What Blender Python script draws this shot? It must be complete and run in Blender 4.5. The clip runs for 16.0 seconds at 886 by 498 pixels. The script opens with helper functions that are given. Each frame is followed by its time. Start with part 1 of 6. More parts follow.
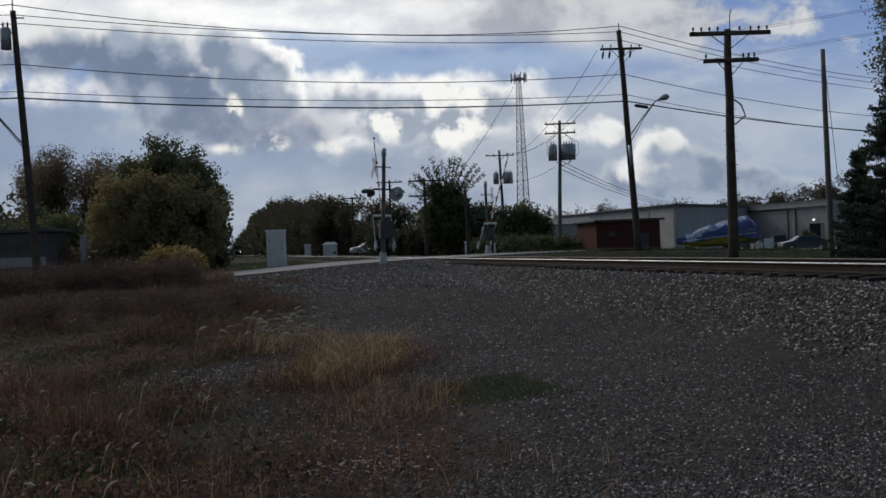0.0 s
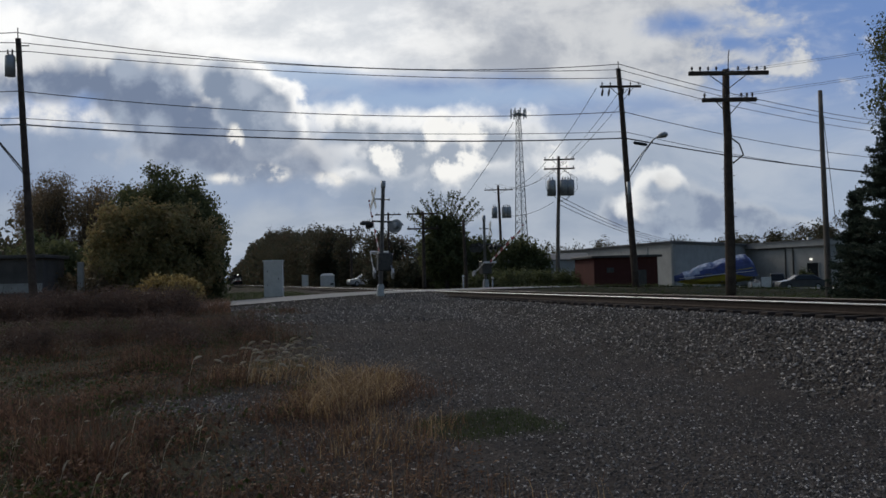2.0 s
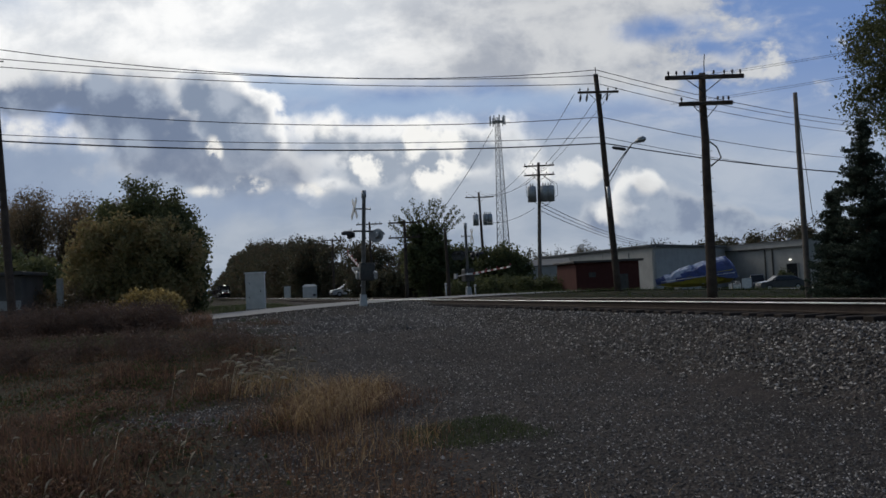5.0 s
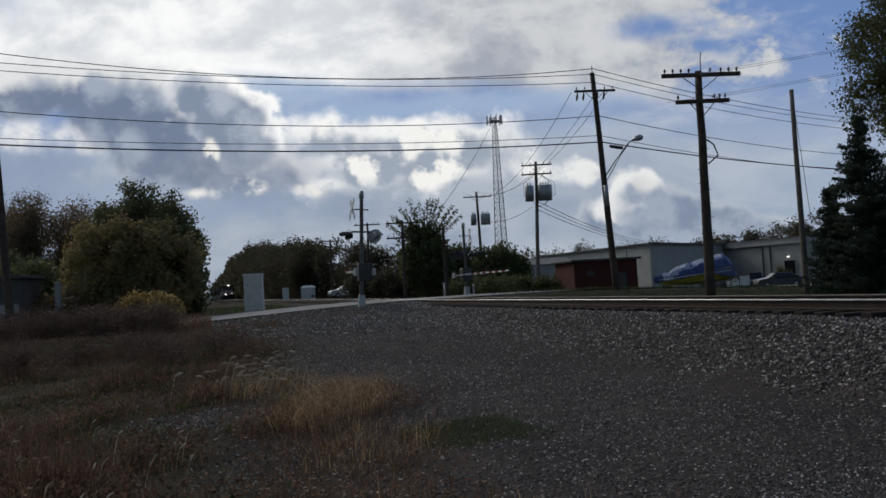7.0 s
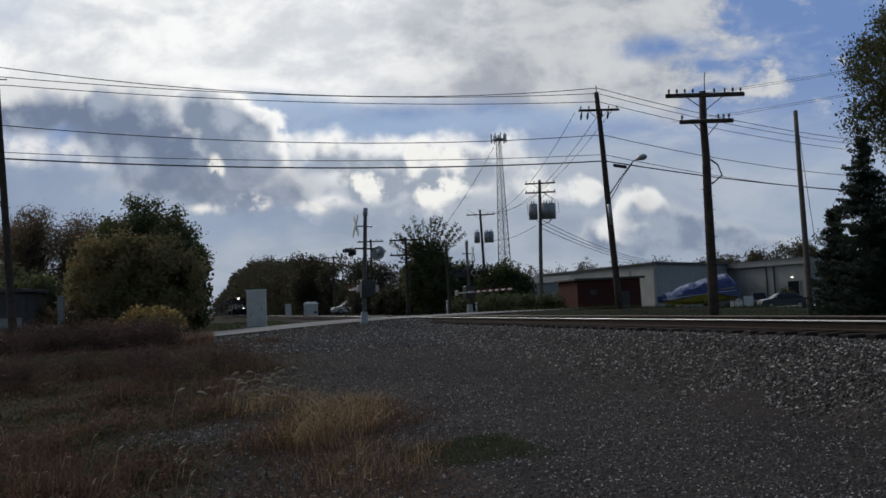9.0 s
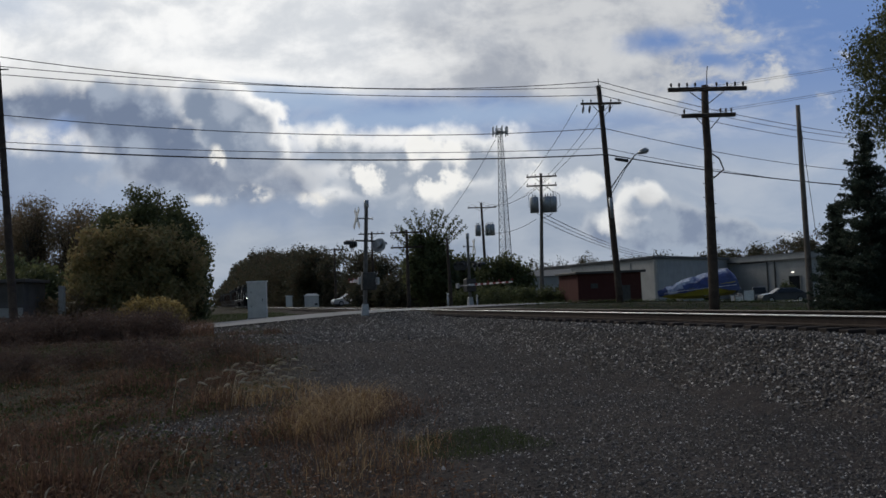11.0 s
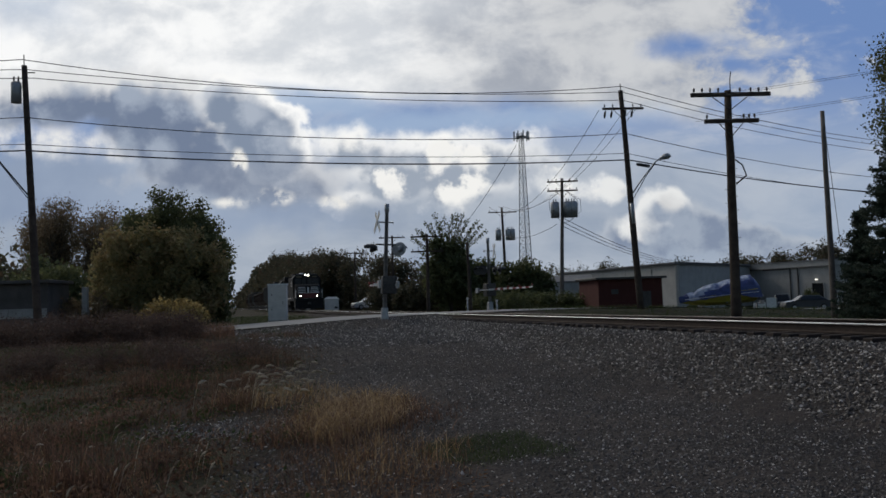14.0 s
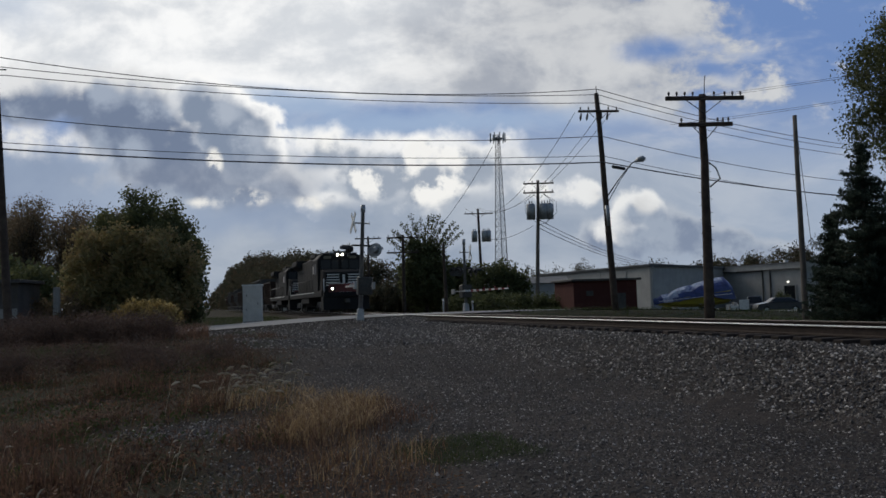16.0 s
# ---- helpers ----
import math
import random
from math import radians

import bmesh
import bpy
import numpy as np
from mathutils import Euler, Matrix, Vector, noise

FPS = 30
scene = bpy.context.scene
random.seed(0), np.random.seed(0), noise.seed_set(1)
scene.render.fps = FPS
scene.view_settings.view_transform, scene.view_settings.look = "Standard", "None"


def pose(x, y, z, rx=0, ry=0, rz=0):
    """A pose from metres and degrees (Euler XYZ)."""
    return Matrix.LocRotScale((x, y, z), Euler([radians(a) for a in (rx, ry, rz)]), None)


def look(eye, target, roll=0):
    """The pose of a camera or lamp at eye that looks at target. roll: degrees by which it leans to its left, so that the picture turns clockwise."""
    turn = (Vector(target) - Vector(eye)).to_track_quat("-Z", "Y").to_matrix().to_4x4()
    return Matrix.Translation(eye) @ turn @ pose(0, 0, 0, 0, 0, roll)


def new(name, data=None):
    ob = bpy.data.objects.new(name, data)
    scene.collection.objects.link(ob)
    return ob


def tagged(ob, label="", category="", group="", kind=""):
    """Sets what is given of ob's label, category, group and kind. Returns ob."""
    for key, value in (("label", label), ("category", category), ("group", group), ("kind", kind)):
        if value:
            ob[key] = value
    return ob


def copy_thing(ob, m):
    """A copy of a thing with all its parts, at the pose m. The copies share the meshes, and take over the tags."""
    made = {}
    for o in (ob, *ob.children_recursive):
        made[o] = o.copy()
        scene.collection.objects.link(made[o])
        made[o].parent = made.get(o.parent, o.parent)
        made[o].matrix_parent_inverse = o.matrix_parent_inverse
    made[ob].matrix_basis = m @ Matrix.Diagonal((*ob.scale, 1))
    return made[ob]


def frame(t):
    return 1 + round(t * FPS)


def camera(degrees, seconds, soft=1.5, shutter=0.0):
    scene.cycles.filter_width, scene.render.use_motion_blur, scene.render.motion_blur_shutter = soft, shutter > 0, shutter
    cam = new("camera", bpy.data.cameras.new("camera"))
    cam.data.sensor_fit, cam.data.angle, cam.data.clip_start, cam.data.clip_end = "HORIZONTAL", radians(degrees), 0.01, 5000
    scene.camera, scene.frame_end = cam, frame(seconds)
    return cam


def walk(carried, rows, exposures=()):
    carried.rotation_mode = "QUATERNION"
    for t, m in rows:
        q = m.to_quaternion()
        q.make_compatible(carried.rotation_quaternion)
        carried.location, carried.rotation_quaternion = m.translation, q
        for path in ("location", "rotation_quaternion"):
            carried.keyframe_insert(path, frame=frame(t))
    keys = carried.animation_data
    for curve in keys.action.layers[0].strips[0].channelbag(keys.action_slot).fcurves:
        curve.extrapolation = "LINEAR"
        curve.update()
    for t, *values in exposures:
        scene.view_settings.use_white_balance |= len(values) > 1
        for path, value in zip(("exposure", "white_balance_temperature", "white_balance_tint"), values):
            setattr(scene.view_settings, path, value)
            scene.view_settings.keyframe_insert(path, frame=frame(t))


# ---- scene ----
# Camera: hand-held, turning on one spot at eye height beside a level crossing
cam = camera(54.0, 16.0, soft=1.6)
EYE = (0.0, 0.0, 1.6)
PATH = [(0.0, 0.41, -0.25, 2.47), (0.5, 0.66, 0.03, 2.52), (1.0, 0.77, 0.48, 1.91), (1.5, 0.9, 1.33, 1.46), (2.0, 0.25, 1.93, 1.49),
        (2.5, -0.11, 2.43, 1.82), (3.0, -0.16, 2.18, 2.19), (3.5, -1.84, 1.48, 2.24), (4.0, -2.41, 1.34, 2.48), (4.5, -1.47, 1.94, 2.45),
        (4.7, -1.13, 2.36, 2.52), (6.8, -0.59, 2.54, 3.38), (7.0, -1.0, 2.42, 3.24), (7.5, -1.28, 2.14, 2.77), (8.0, 0.1, 2.55, 2.72),
        (8.5, -0.34, 3.43, 2.3), (9.0, -0.81, 3.58, 2.72), (9.5, -0.75, 3.39, 2.63), (9.7, -0.5, 3.37, 2.4), (11.8, -0.9, 2.99, 2.35),
        (12.0, -0.59, 3.1, 2.51), (12.5, 0.0, 3.22, 2.8), (13.0, 0.29, 3.41, 3.28), (13.5, 0.16, 3.33, 2.58), (14.0, 0.53, 3.43, 1.85),
        (14.5, -0.2, 3.11, 2.2), (15.0, -0.78, 3.09, 2.01), (15.5, -0.49, 3.34, 1.76), (16.0, -1.06, 3.46, 1.71)]
walk(cam, [(t, pose(*EYE, 90 + p, r, y)) for t, y, p, r in PATH], exposures=[(0.0, 0.05), (1.5, 0.06), (4.5, 0.05), (8.0, 0.0), (16.0, 0.0)])

# Light: a bright broken sky with the sun behind cloud, high ahead and to the left
SUN_AZ, SUN_EL = -34.0, 34.0
sun = new("sun", bpy.data.lights.new("sun", "SUN"))
sun.data.energy, sun.data.angle, sun.data.color = 1.1, radians(9), (1.0, 0.93, 0.82)
sun_way = Vector((math.sin(radians(SUN_AZ)) * math.cos(radians(SUN_EL)), math.cos(radians(SUN_AZ)) * math.cos(radians(SUN_EL)), math.sin(radians(SUN_EL))))
sun.matrix_world = look(sun_way * 60, (0, 0, 0))


def wire_up(tree):
    """Short forms for adding nodes to a tree."""
    def node(kind, **values):
        n = tree.nodes.new(kind)
        for key, value in values.items():
            if key == "op":
                n.operation = value
            elif key == "ins":
                for k, v in value.items():
                    if hasattr(v, "is_output"):
                        tree.links.new(v, n.inputs[k])
                    else:
                        n.inputs[k].default_value = v
        return n

    def calc(op, a, b=0.0, c=0.0, clamp=False):
        n = node("ShaderNodeMath", op=op, ins={0: a, 1: b, 2: c})
        n.use_clamp = clamp
        return n.outputs[0]

    def ramp(fac, lo, hi):
        n = node("ShaderNodeMapRange", ins={0: fac, 1: lo, 2: hi})
        n.interpolation_type = "SMOOTHSTEP"
        return n.outputs[0]

    def mix(fac, a, b):
        n = tree.nodes.new("ShaderNodeMix")
        n.data_type = "RGBA"
        for k, v in ((0, fac), (6, a), (7, b)):
            if hasattr(v, "is_output"):
                tree.links.new(v, n.inputs[k])
            else:
                n.inputs[k].default_value = (*v, 1.0) if isinstance(v, tuple) and len(v) == 3 else v
        return n.outputs[2]
    return node, calc, ramp, mix


def make_sky():
    world = bpy.data.worlds.new("sky")
    scene.world = world
    world.use_nodes = True
    tree = world.node_tree
    tree.nodes.clear()
    node, calc, ramp, mix = wire_up(tree)
    co = node("ShaderNodeTexCoord").outputs["Generated"]
    sep = node("ShaderNodeSeparateXYZ", ins={0: co})
    x, y, z = sep.outputs
    ahead = calc("MAXIMUM", calc("ABSOLUTE", y), 0.22)
    a, b = calc("DIVIDE", x, ahead), calc("DIVIDE", z, ahead)
    flat = node("ShaderNodeCombineXYZ", ins={0: a, 1: b, 2: 0.0}).outputs[0]

    def fbm(scale, detail, rough=0.55, at=(0, 0, 0), stretch=(1, 1, 1), warp=0.0):
        m = node("ShaderNodeMapping", ins={0: flat, 1: at, 3: stretch})
        n = node("ShaderNodeTexNoise", ins={"Vector": m.outputs[0], "Scale": scale, "Detail": detail, "Roughness": rough, "Distortion": warp})
        return n.outputs[0]
    billow = fbm(13.0, 8.0, 0.58)
    fine = fbm(34.0, 6.0, 0.6, (3, 1, 0))
    streak = fbm(4.0, 7.0, 0.6, (1.7, 0.4, 0), (1.0, 2.8, 1.0), 0.4)
    soft = fbm(5.0, 5.0, 0.5, (5.2, 2.1, 0))
    puff = fbm(19.0, 8.0, 0.6, (1, 6, 0))
    bent = node("ShaderNodeVectorMath", op="ADD", ins={0: flat, 1: node("ShaderNodeCombineXYZ", ins={0: calc("MULTIPLY", billow, 0.05), 1: calc("MULTIPLY", puff, 0.05), 2: 0.0}).outputs[0]}).outputs[0]

    def heads(scale):
        """Round swelling heads, high in the middle of each."""
        n = node("ShaderNodeTexVoronoi", ins={"Vector": bent, "Scale": scale})
        n.feature = "SMOOTH_F1"
        n.inputs["Smoothness"].default_value = 0.35
        return calc("SUBTRACT", 0.42, n.outputs["Distance"])
    swell, knob = heads(21.0), heads(52.0)
    # how far the edges of the cloud masses swell out
    lump = calc("ADD", calc("ADD", calc("MULTIPLY_ADD", billow, 0.050, -0.025), calc("MULTIPLY_ADD", fine, 0.018, -0.009)), calc("ADD", calc("MULTIPLY_ADD", swell, 0.017, 0.003), calc("MULTIPLY_ADD", knob, 0.009, 0.001)))

    def depth(ovals, dx=0.0, dy=0.0, rough=1.0):
        """How deep a direction lies in a mass of ovals (cx, cy, rx, ry, turn), seen from a point that far off."""
        total = None
        for cx, cy, rx, ry, turn in ovals:
            m = node("ShaderNodeMapping", ins={0: flat, 1: (cx - dx, cy - dy, 0), 2: (0, 0, radians(turn)), 3: (rx, ry, 1)})
            m.vector_type = "TEXTURE"
            r = node("ShaderNodeVectorMath", op="LENGTH", ins={0: m.outputs[0]}).outputs["Value"]
            one = calc("MULTIPLY_ADD", r, -ry, ry)
            total = one if total is None else calc("SMOOTH_MAX", total, one, 0.012)
        return calc("MULTIPLY_ADD", lump, rough, total)

    def cumulus(col, ovals, soft_edge, body, lit, rim, way, rough=1.0, share=1.0):
        """Lay a cloud over the sky: thin parts towards the light are bright, thick ones grey."""
        cover = ramp(depth(ovals, rough=rough), -soft_edge, soft_edge)
        bright = ramp(depth(ovals, way[0], way[1], rough), rim, -rim * 0.4)
        return mix(calc("MULTIPLY", cover, share), col, mix(bright, body, lit))

    white = (0.93, 0.93, 0.92)
    blue = mix(ramp(b, 0.06, 0.30), (0.36, 0.44, 0.57), (0.155, 0.255, 0.50))
    # thin wisps over the blue
    wisp = fbm(7.0, 7.0, 0.58, (2.6, 1.1, 0), (1.0, 2.4, 1.0), 0.5)
    col = mix(calc("MULTIPLY", ramp(wisp, 0.46, 0.70), 0.55), blue, (0.55, 0.59, 0.66))
    # pale haze low down, thicker towards the left
    low = ramp(calc("ADD", b, calc("MULTIPLY_ADD", streak, 0.10, -0.05)), 0.215, 0.125)
    hazy = mix(ramp(calc("ADD", calc("MULTIPLY", soft, 0.6), calc("MULTIPLY", wisp, 0.4)), 0.36, 0.62), (0.27, 0.33, 0.43), (0.42, 0.47, 0.545))
    col = mix(calc("MULTIPLY", low, ramp(a, 0.75, 0.10)), col, hazy)
    # the high sheet, brightest on the left, breaking up on the right
    sheet = fbm(6.5, 8.0, 0.57, (2.2, 8.0, 0), (1, 1.7, 1), 0.3)
    tuft = fbm(16.0, 8.0, 0.6, (4.2, 3.0, 0), (1, 1.3, 1), 0.2)
    grain = calc("ADD", calc("MULTIPLY", sheet, 0.62), calc("MULTIPLY", tuft, 0.38))
    foot = calc("ADD", 0.232, calc("MULTIPLY", ramp(a, 0.05, 0.25), -0.03))
    rise = calc("SUBTRACT", calc("ADD", b, calc("MULTIPLY_ADD", streak, 0.06, -0.03)), foot)
    cover = calc("MULTIPLY", ramp(rise, -0.012, 0.016), ramp(calc("ADD", calc("MULTIPLY", a, -1.0), calc("MULTIPLY_ADD", grain, 1.5, -0.62)), -0.31, -0.17))
    hole = depth(((0.285, 0.287, 0.040, 0.011, 4), (0.345, 0.262, 0.030, 0.009, -20)), rough=0.5)
    cover = calc("MULTIPLY", cover, ramp(hole, 0.010, -0.012))
    near_light = ramp(calc("ADD", a, calc("MULTIPLY_ADD", streak, 0.3, -0.15)), -0.10, 0.12)
    thick = ramp(grain, 0.40, 0.60)
    col = mix(cover, col, mix(near_light, mix(thick, (0.66, 0.69, 0.73), (0.95, 0.955, 0.955)), mix(thick, (0.36, 0.39, 0.45), (0.61, 0.625, 0.645))))
    col = mix(calc("MULTIPLY", ramp(depth(((-0.49, 0.362, 0.07, 0.022, -8),), rough=0.8), -0.02, 0.03), 0.7), col, (0.45, 0.53, 0.66))
    # the strip of clear sky under the sheet
    gap = ramp(depth(((0.0, 0.207, 0.20, 0.013, 1), (-0.15, 0.236, 0.085, 0.014, -9)), rough=0.35), -0.010, 0.010)
    col = mix(calc("MULTIPLY", gap, 0.85), col, (0.33, 0.44, 0.62))
    # grey-blue bank low on the left, and the bright break over it
    col = mix(ramp(depth(((-0.43, 0.140, 0.16, 0.048, -4), (-0.24, 0.105, 0.14, 0.022, 0))), -0.018, 0.02), col, mix(ramp(soft, 0.35, 0.65), (0.25, 0.315, 0.44), (0.34, 0.41, 0.53)))
    col = mix(calc("MULTIPLY", ramp(depth(((-0.45, 0.203, 0.105, 0.017, -7), (-0.38, 0.187, 0.045, 0.010, -14))), -0.012, 0.016), ramp(puff, 0.34, 0.58)), col, (0.82, 0.82, 0.815))
    # broken cumulus in the middle
    broken = ((-0.115, 0.180, 0.060, 0.018, -4), (-0.02, 0.178, 0.10, 0.017, 2), (0.05, 0.160, 0.07, 0.026, 0), (-0.06, 0.150, 0.075, 0.026, 0), (-0.105, 0.124, 0.035, 0.016, 0), (0.02, 0.132, 0.10, 0.018, 0))
    blotch = calc("ADD", calc("MULTIPLY", puff, 0.7), calc("MULTIPLY", swell, -0.5))
    mottled = mix(ramp(blotch, 0.335, 0.445), (0.89, 0.885, 0.86), (0.33, 0.38, 0.46))
    col = cumulus(col, broken, 0.011, mottled, white, 0.012, (-0.004, 0.012))
    # the rounder cumulus to the right, lit from its upper left
    ridge = ((0.285, 0.078, 0.045, 0.026, -18), (0.338, 0.064, 0.052, 0.022, -20), (0.40, 0.040, 0.05, 0.016, -10), (0.225, 0.070, 0.05, 0.020, 0))
    shade = mix(ramp(puff, 0.38, 0.60), (0.215, 0.265, 0.365), (0.33, 0.385, 0.475))
    col = cumulus(col, ridge, 0.006, shade, (0.43, 0.475, 0.545), 0.012, (-0.010, 0.010), 0.8)
    tower = ((0.197, 0.122, 0.011, 0.012, 0), (0.232, 0.103, 0.020, 0.020, 0), (0.258, 0.094, 0.022, 0.023, 0), (0.236, 0.080, 0.030, 0.018, 0))
    col = cumulus(col, tower, 0.005, mix(ramp(blotch, 0.30, 0.42), (0.62, 0.63, 0.64), shade), (0.79, 0.80, 0.80), 0.014, (-0.012, 0.011), 0.7)
    # the big dark cumulus with its bright rim, a paler shoulder in front of a darker one
    grey = mix(ramp(calc("ADD", calc("MULTIPLY", billow, 0.8), calc("MULTIPLY", swell, 0.35)), 0.33, 0.50), (0.168, 0.214, 0.31), (0.345, 0.40, 0.495))
    pale = mix(ramp(calc("ADD", calc("MULTIPLY", billow, 0.7), calc("MULTIPLY", swell, 0.45)), 0.26, 0.44), (0.222, 0.275, 0.37), (0.405, 0.455, 0.54))
    base = ((-0.42, 0.250, 0.15, 0.033, -2), (-0.33, 0.222, 0.075, 0.050, -14), (-0.25, 0.158, 0.098, 0.034, -4), (-0.155, 0.148, 0.036, 0.020, -10), (-0.265, 0.19, 0.075, 0.05, 0))
    col = cumulus(col, base, 0.012, grey, (0.74, 0.75, 0.76), 0.016, (0.004, 0.020))
    shoulder = ((-0.250, 0.238, 0.036, 0.031, -20), (-0.217, 0.210, 0.052, 0.042, -32), (-0.188, 0.212, 0.023, 0.023, 0), (-0.198, 0.180, 0.042, 0.034, 0))
    col = cumulus(col, shoulder, 0.005, pale, (0.97, 0.97, 0.96), 0.017, (0.006, 0.009), 0.95)
    under = ramp(depth(((-0.235, 0.150, 0.095, 0.020, -3), (-0.16, 0.146, 0.04, 0.016, -10)), rough=0.8), -0.015, 0.015)
    col = mix(calc("MULTIPLY", under, 0.6), col, mix(ramp(puff, 0.38, 0.62), (0.20, 0.24, 0.325), (0.33, 0.37, 0.45)))
    # small ragged breaks in it
    rag = ramp(calc("ADD", calc("MULTIPLY", fine, 0.6), calc("MULTIPLY", puff, 0.4)), 0.44, 0.54)
    breaks = ((-0.240, 0.170, 0.010, 0.016, 10), (-0.200, 0.127, 0.020, 0.008, -5), (-0.262, 0.122, 0.022, 0.006, 0), (-0.125, 0.118, 0.022, 0.009, 0))
    col = mix(calc("MULTIPLY", ramp(depth(breaks, rough=0.3), -0.003, 0.007), rag), col, (0.82, 0.81, 0.78))
    # ahead the cloud is lit from behind; away from it the clear sky takes over
    front = ramp(y, -0.35, 0.35)
    sky = node("ShaderNodeTexSky")
    sky.sky_type, sky.sun_disc = "NISHITA", False
    sky.sun_elevation, sky.sun_rotation = radians(SUN_EL), radians(SUN_AZ)
    clear = node("ShaderNodeBackground", ins={0: sky.outputs[0], 1: 0.075})
    cloud = node("ShaderNodeBackground", ins={0: col, 1: 1.0})
    both = node("ShaderNodeMixShader", ins={0: front, 1: clear.outputs[0], 2: cloud.outputs[0]})
    node("ShaderNodeOutputWorld", ins={0: both.outputs[0]})


make_sky()


# ---- materials ----
def material(name, base, other=None, rough=0.8, metal=0.0, scale=6.0, bump=0.3, fine=40.0, depth=0.01, spread=0.0, island=0.0, emit=0.0):
    """A procedural surface: two colours mixed by coarse and fine noise, with relief. spread: change from object to object; island: from piece to piece."""
    m = bpy.data.materials.new(name)
    m.use_nodes = True
    tree = m.node_tree
    node, calc, ramp, mix = wire_up(tree)
    shader = tree.nodes["Principled BSDF"]
    other = other or tuple(c * 0.6 for c in base)
    co = node("ShaderNodeTexCoord").outputs["Object"]
    n1 = node("ShaderNodeTexNoise", ins={"Vector": co, "Scale": scale, "Detail": 5.0, "Roughness": 0.6}).outputs[0]
    n2 = node("ShaderNodeTexNoise", ins={"Vector": co, "Scale": fine, "Detail": 3.0, "Roughness": 0.6}).outputs[0]
    both = calc("ADD", calc("MULTIPLY", n1, 0.65), calc("MULTIPLY", n2, 0.35))
    if spread:
        both = calc("MULTIPLY_ADD", calc("SUBTRACT", node("ShaderNodeObjectInfo").outputs["Random"], 0.5), spread, both)
    if island:
        both = calc("MULTIPLY_ADD", calc("SUBTRACT", node("ShaderNodeNewGeometry").outputs["Random Per Island"], 0.5), island, both)
    col = mix(ramp(both, 0.33, 0.67), base, other)
    tree.links.new(col, shader.inputs["Base Color"])
    shader.inputs["Metallic"].default_value = metal
    tree.links.new(calc("MULTIPLY_ADD", n2, 0.25, rough - 0.12, True), shader.inputs["Roughness"])
    shader.inputs["Specular IOR Level"].default_value = 0.5 if rough < 0.7 else 0.12
    if bump:
        bp = node("ShaderNodeBump", ins={"Strength": bump, "Distance": depth, "Height": both})
        tree.links.new(bp.outputs[0], shader.inputs["Normal"])
    if emit:
        shader.inputs["Emission Color"].default_value = (*base, 1)
        shader.inputs["Emission Strength"].default_value = emit
    return m


def leaf_material(name, *colours, each=0.55, big_share=1.5):
    """Leaves: colour changes from leaf to leaf; some light comes through."""
    m = bpy.data.materials.new(name)
    m.use_nodes = True
    tree = m.node_tree
    node, calc, ramp, mix = wire_up(tree)
    shader = tree.nodes["Principled BSDF"]
    rnd = node("ShaderNodeNewGeometry").outputs["Random Per Island"]
    co = node("ShaderNodeTexCoord").outputs["Object"]
    big = node("ShaderNodeTexNoise", ins={"Vector": co, "Scale": 0.55, "Detail": 3.0}).outputs[0]
    fac = calc("ADD", calc("MULTIPLY", rnd, each), calc("MULTIPLY_ADD", big, big_share, -0.35 * big_share), 0.0)
    ra = tree.nodes.new("ShaderNodeValToRGB")
    ra.color_ramp.elements[0].color, ra.color_ramp.elements[1].color = (*colours[0], 1), (*colours[-1], 1)
    for i, c in enumerate(colours[1:-1], 1):
        ra.color_ramp.elements.new(i / (len(colours) - 1)).color = (*c, 1)
    tree.links.new(fac, ra.inputs[0])
    tree.links.new(ra.outputs[0], shader.inputs["Base Color"])
    shader.inputs["Roughness"].default_value = 0.65
    shader.inputs["Specular IOR Level"].default_value = 0.15
    glow = node("ShaderNodeBsdfTranslucent", ins={0: ra.outputs[0]})
    both = node("ShaderNodeMixShader", ins={0: 0.4, 1: shader.outputs[0], 2: glow.outputs[0]})
    tree.links.new(both.outputs[0], tree.nodes["Material Output"].inputs[0])
    return m


WOOD = material("weathered_pole_wood", (0.040, 0.030, 0.025), (0.085, 0.065, 0.052), 0.85, 0, 3, 0.6, 60)
WOOD_GREY = material("grey_pole_wood", (0.105, 0.088, 0.075), (0.175, 0.15, 0.13), 0.85, 0, 3, 0.5, 60)
GALV = material("galvanised_steel", (0.36, 0.37, 0.38), (0.24, 0.25, 0.26), 0.5, 0.6, 5, 0.15, 60)
DARK_STEEL = material("dark_steel", (0.035, 0.035, 0.038), (0.07, 0.065, 0.06), 0.55, 0.4, 8, 0.2, 50)
BLACK = material("black_enamel", (0.012, 0.012, 0.014), (0.03, 0.03, 0.03), 0.45, 0, 6, 0.1, 40)
WHITE = material("white_paint", (0.72, 0.72, 0.70), (0.50, 0.49, 0.46), 0.5, 0, 5, 0.1, 60)
RED = material("red_reflective", (0.22, 0.018, 0.018), (0.15, 0.015, 0.015), 0.4, 0, 9, 0.05)
WIRE = material("cable_black", (0.02, 0.02, 0.022), (0.035, 0.035, 0.035), 0.6, 0, 9, 0)
RAIL_SIDE = material("rusty_rail", (0.030, 0.023, 0.020), (0.056, 0.041, 0.034), 0.8, 0.1, 7, 0.3, 60)
RAIL_TOP = material("polished_rail_head", (0.62, 0.62, 0.62), (0.48, 0.48, 0.47), 0.36, 1.0, 4, 0.02, 50)
RAIL_DULL = material("dull_rail_head", (0.10, 0.085, 0.075), (0.16, 0.14, 0.12), 0.6, 0.5, 4, 0.02, 50)
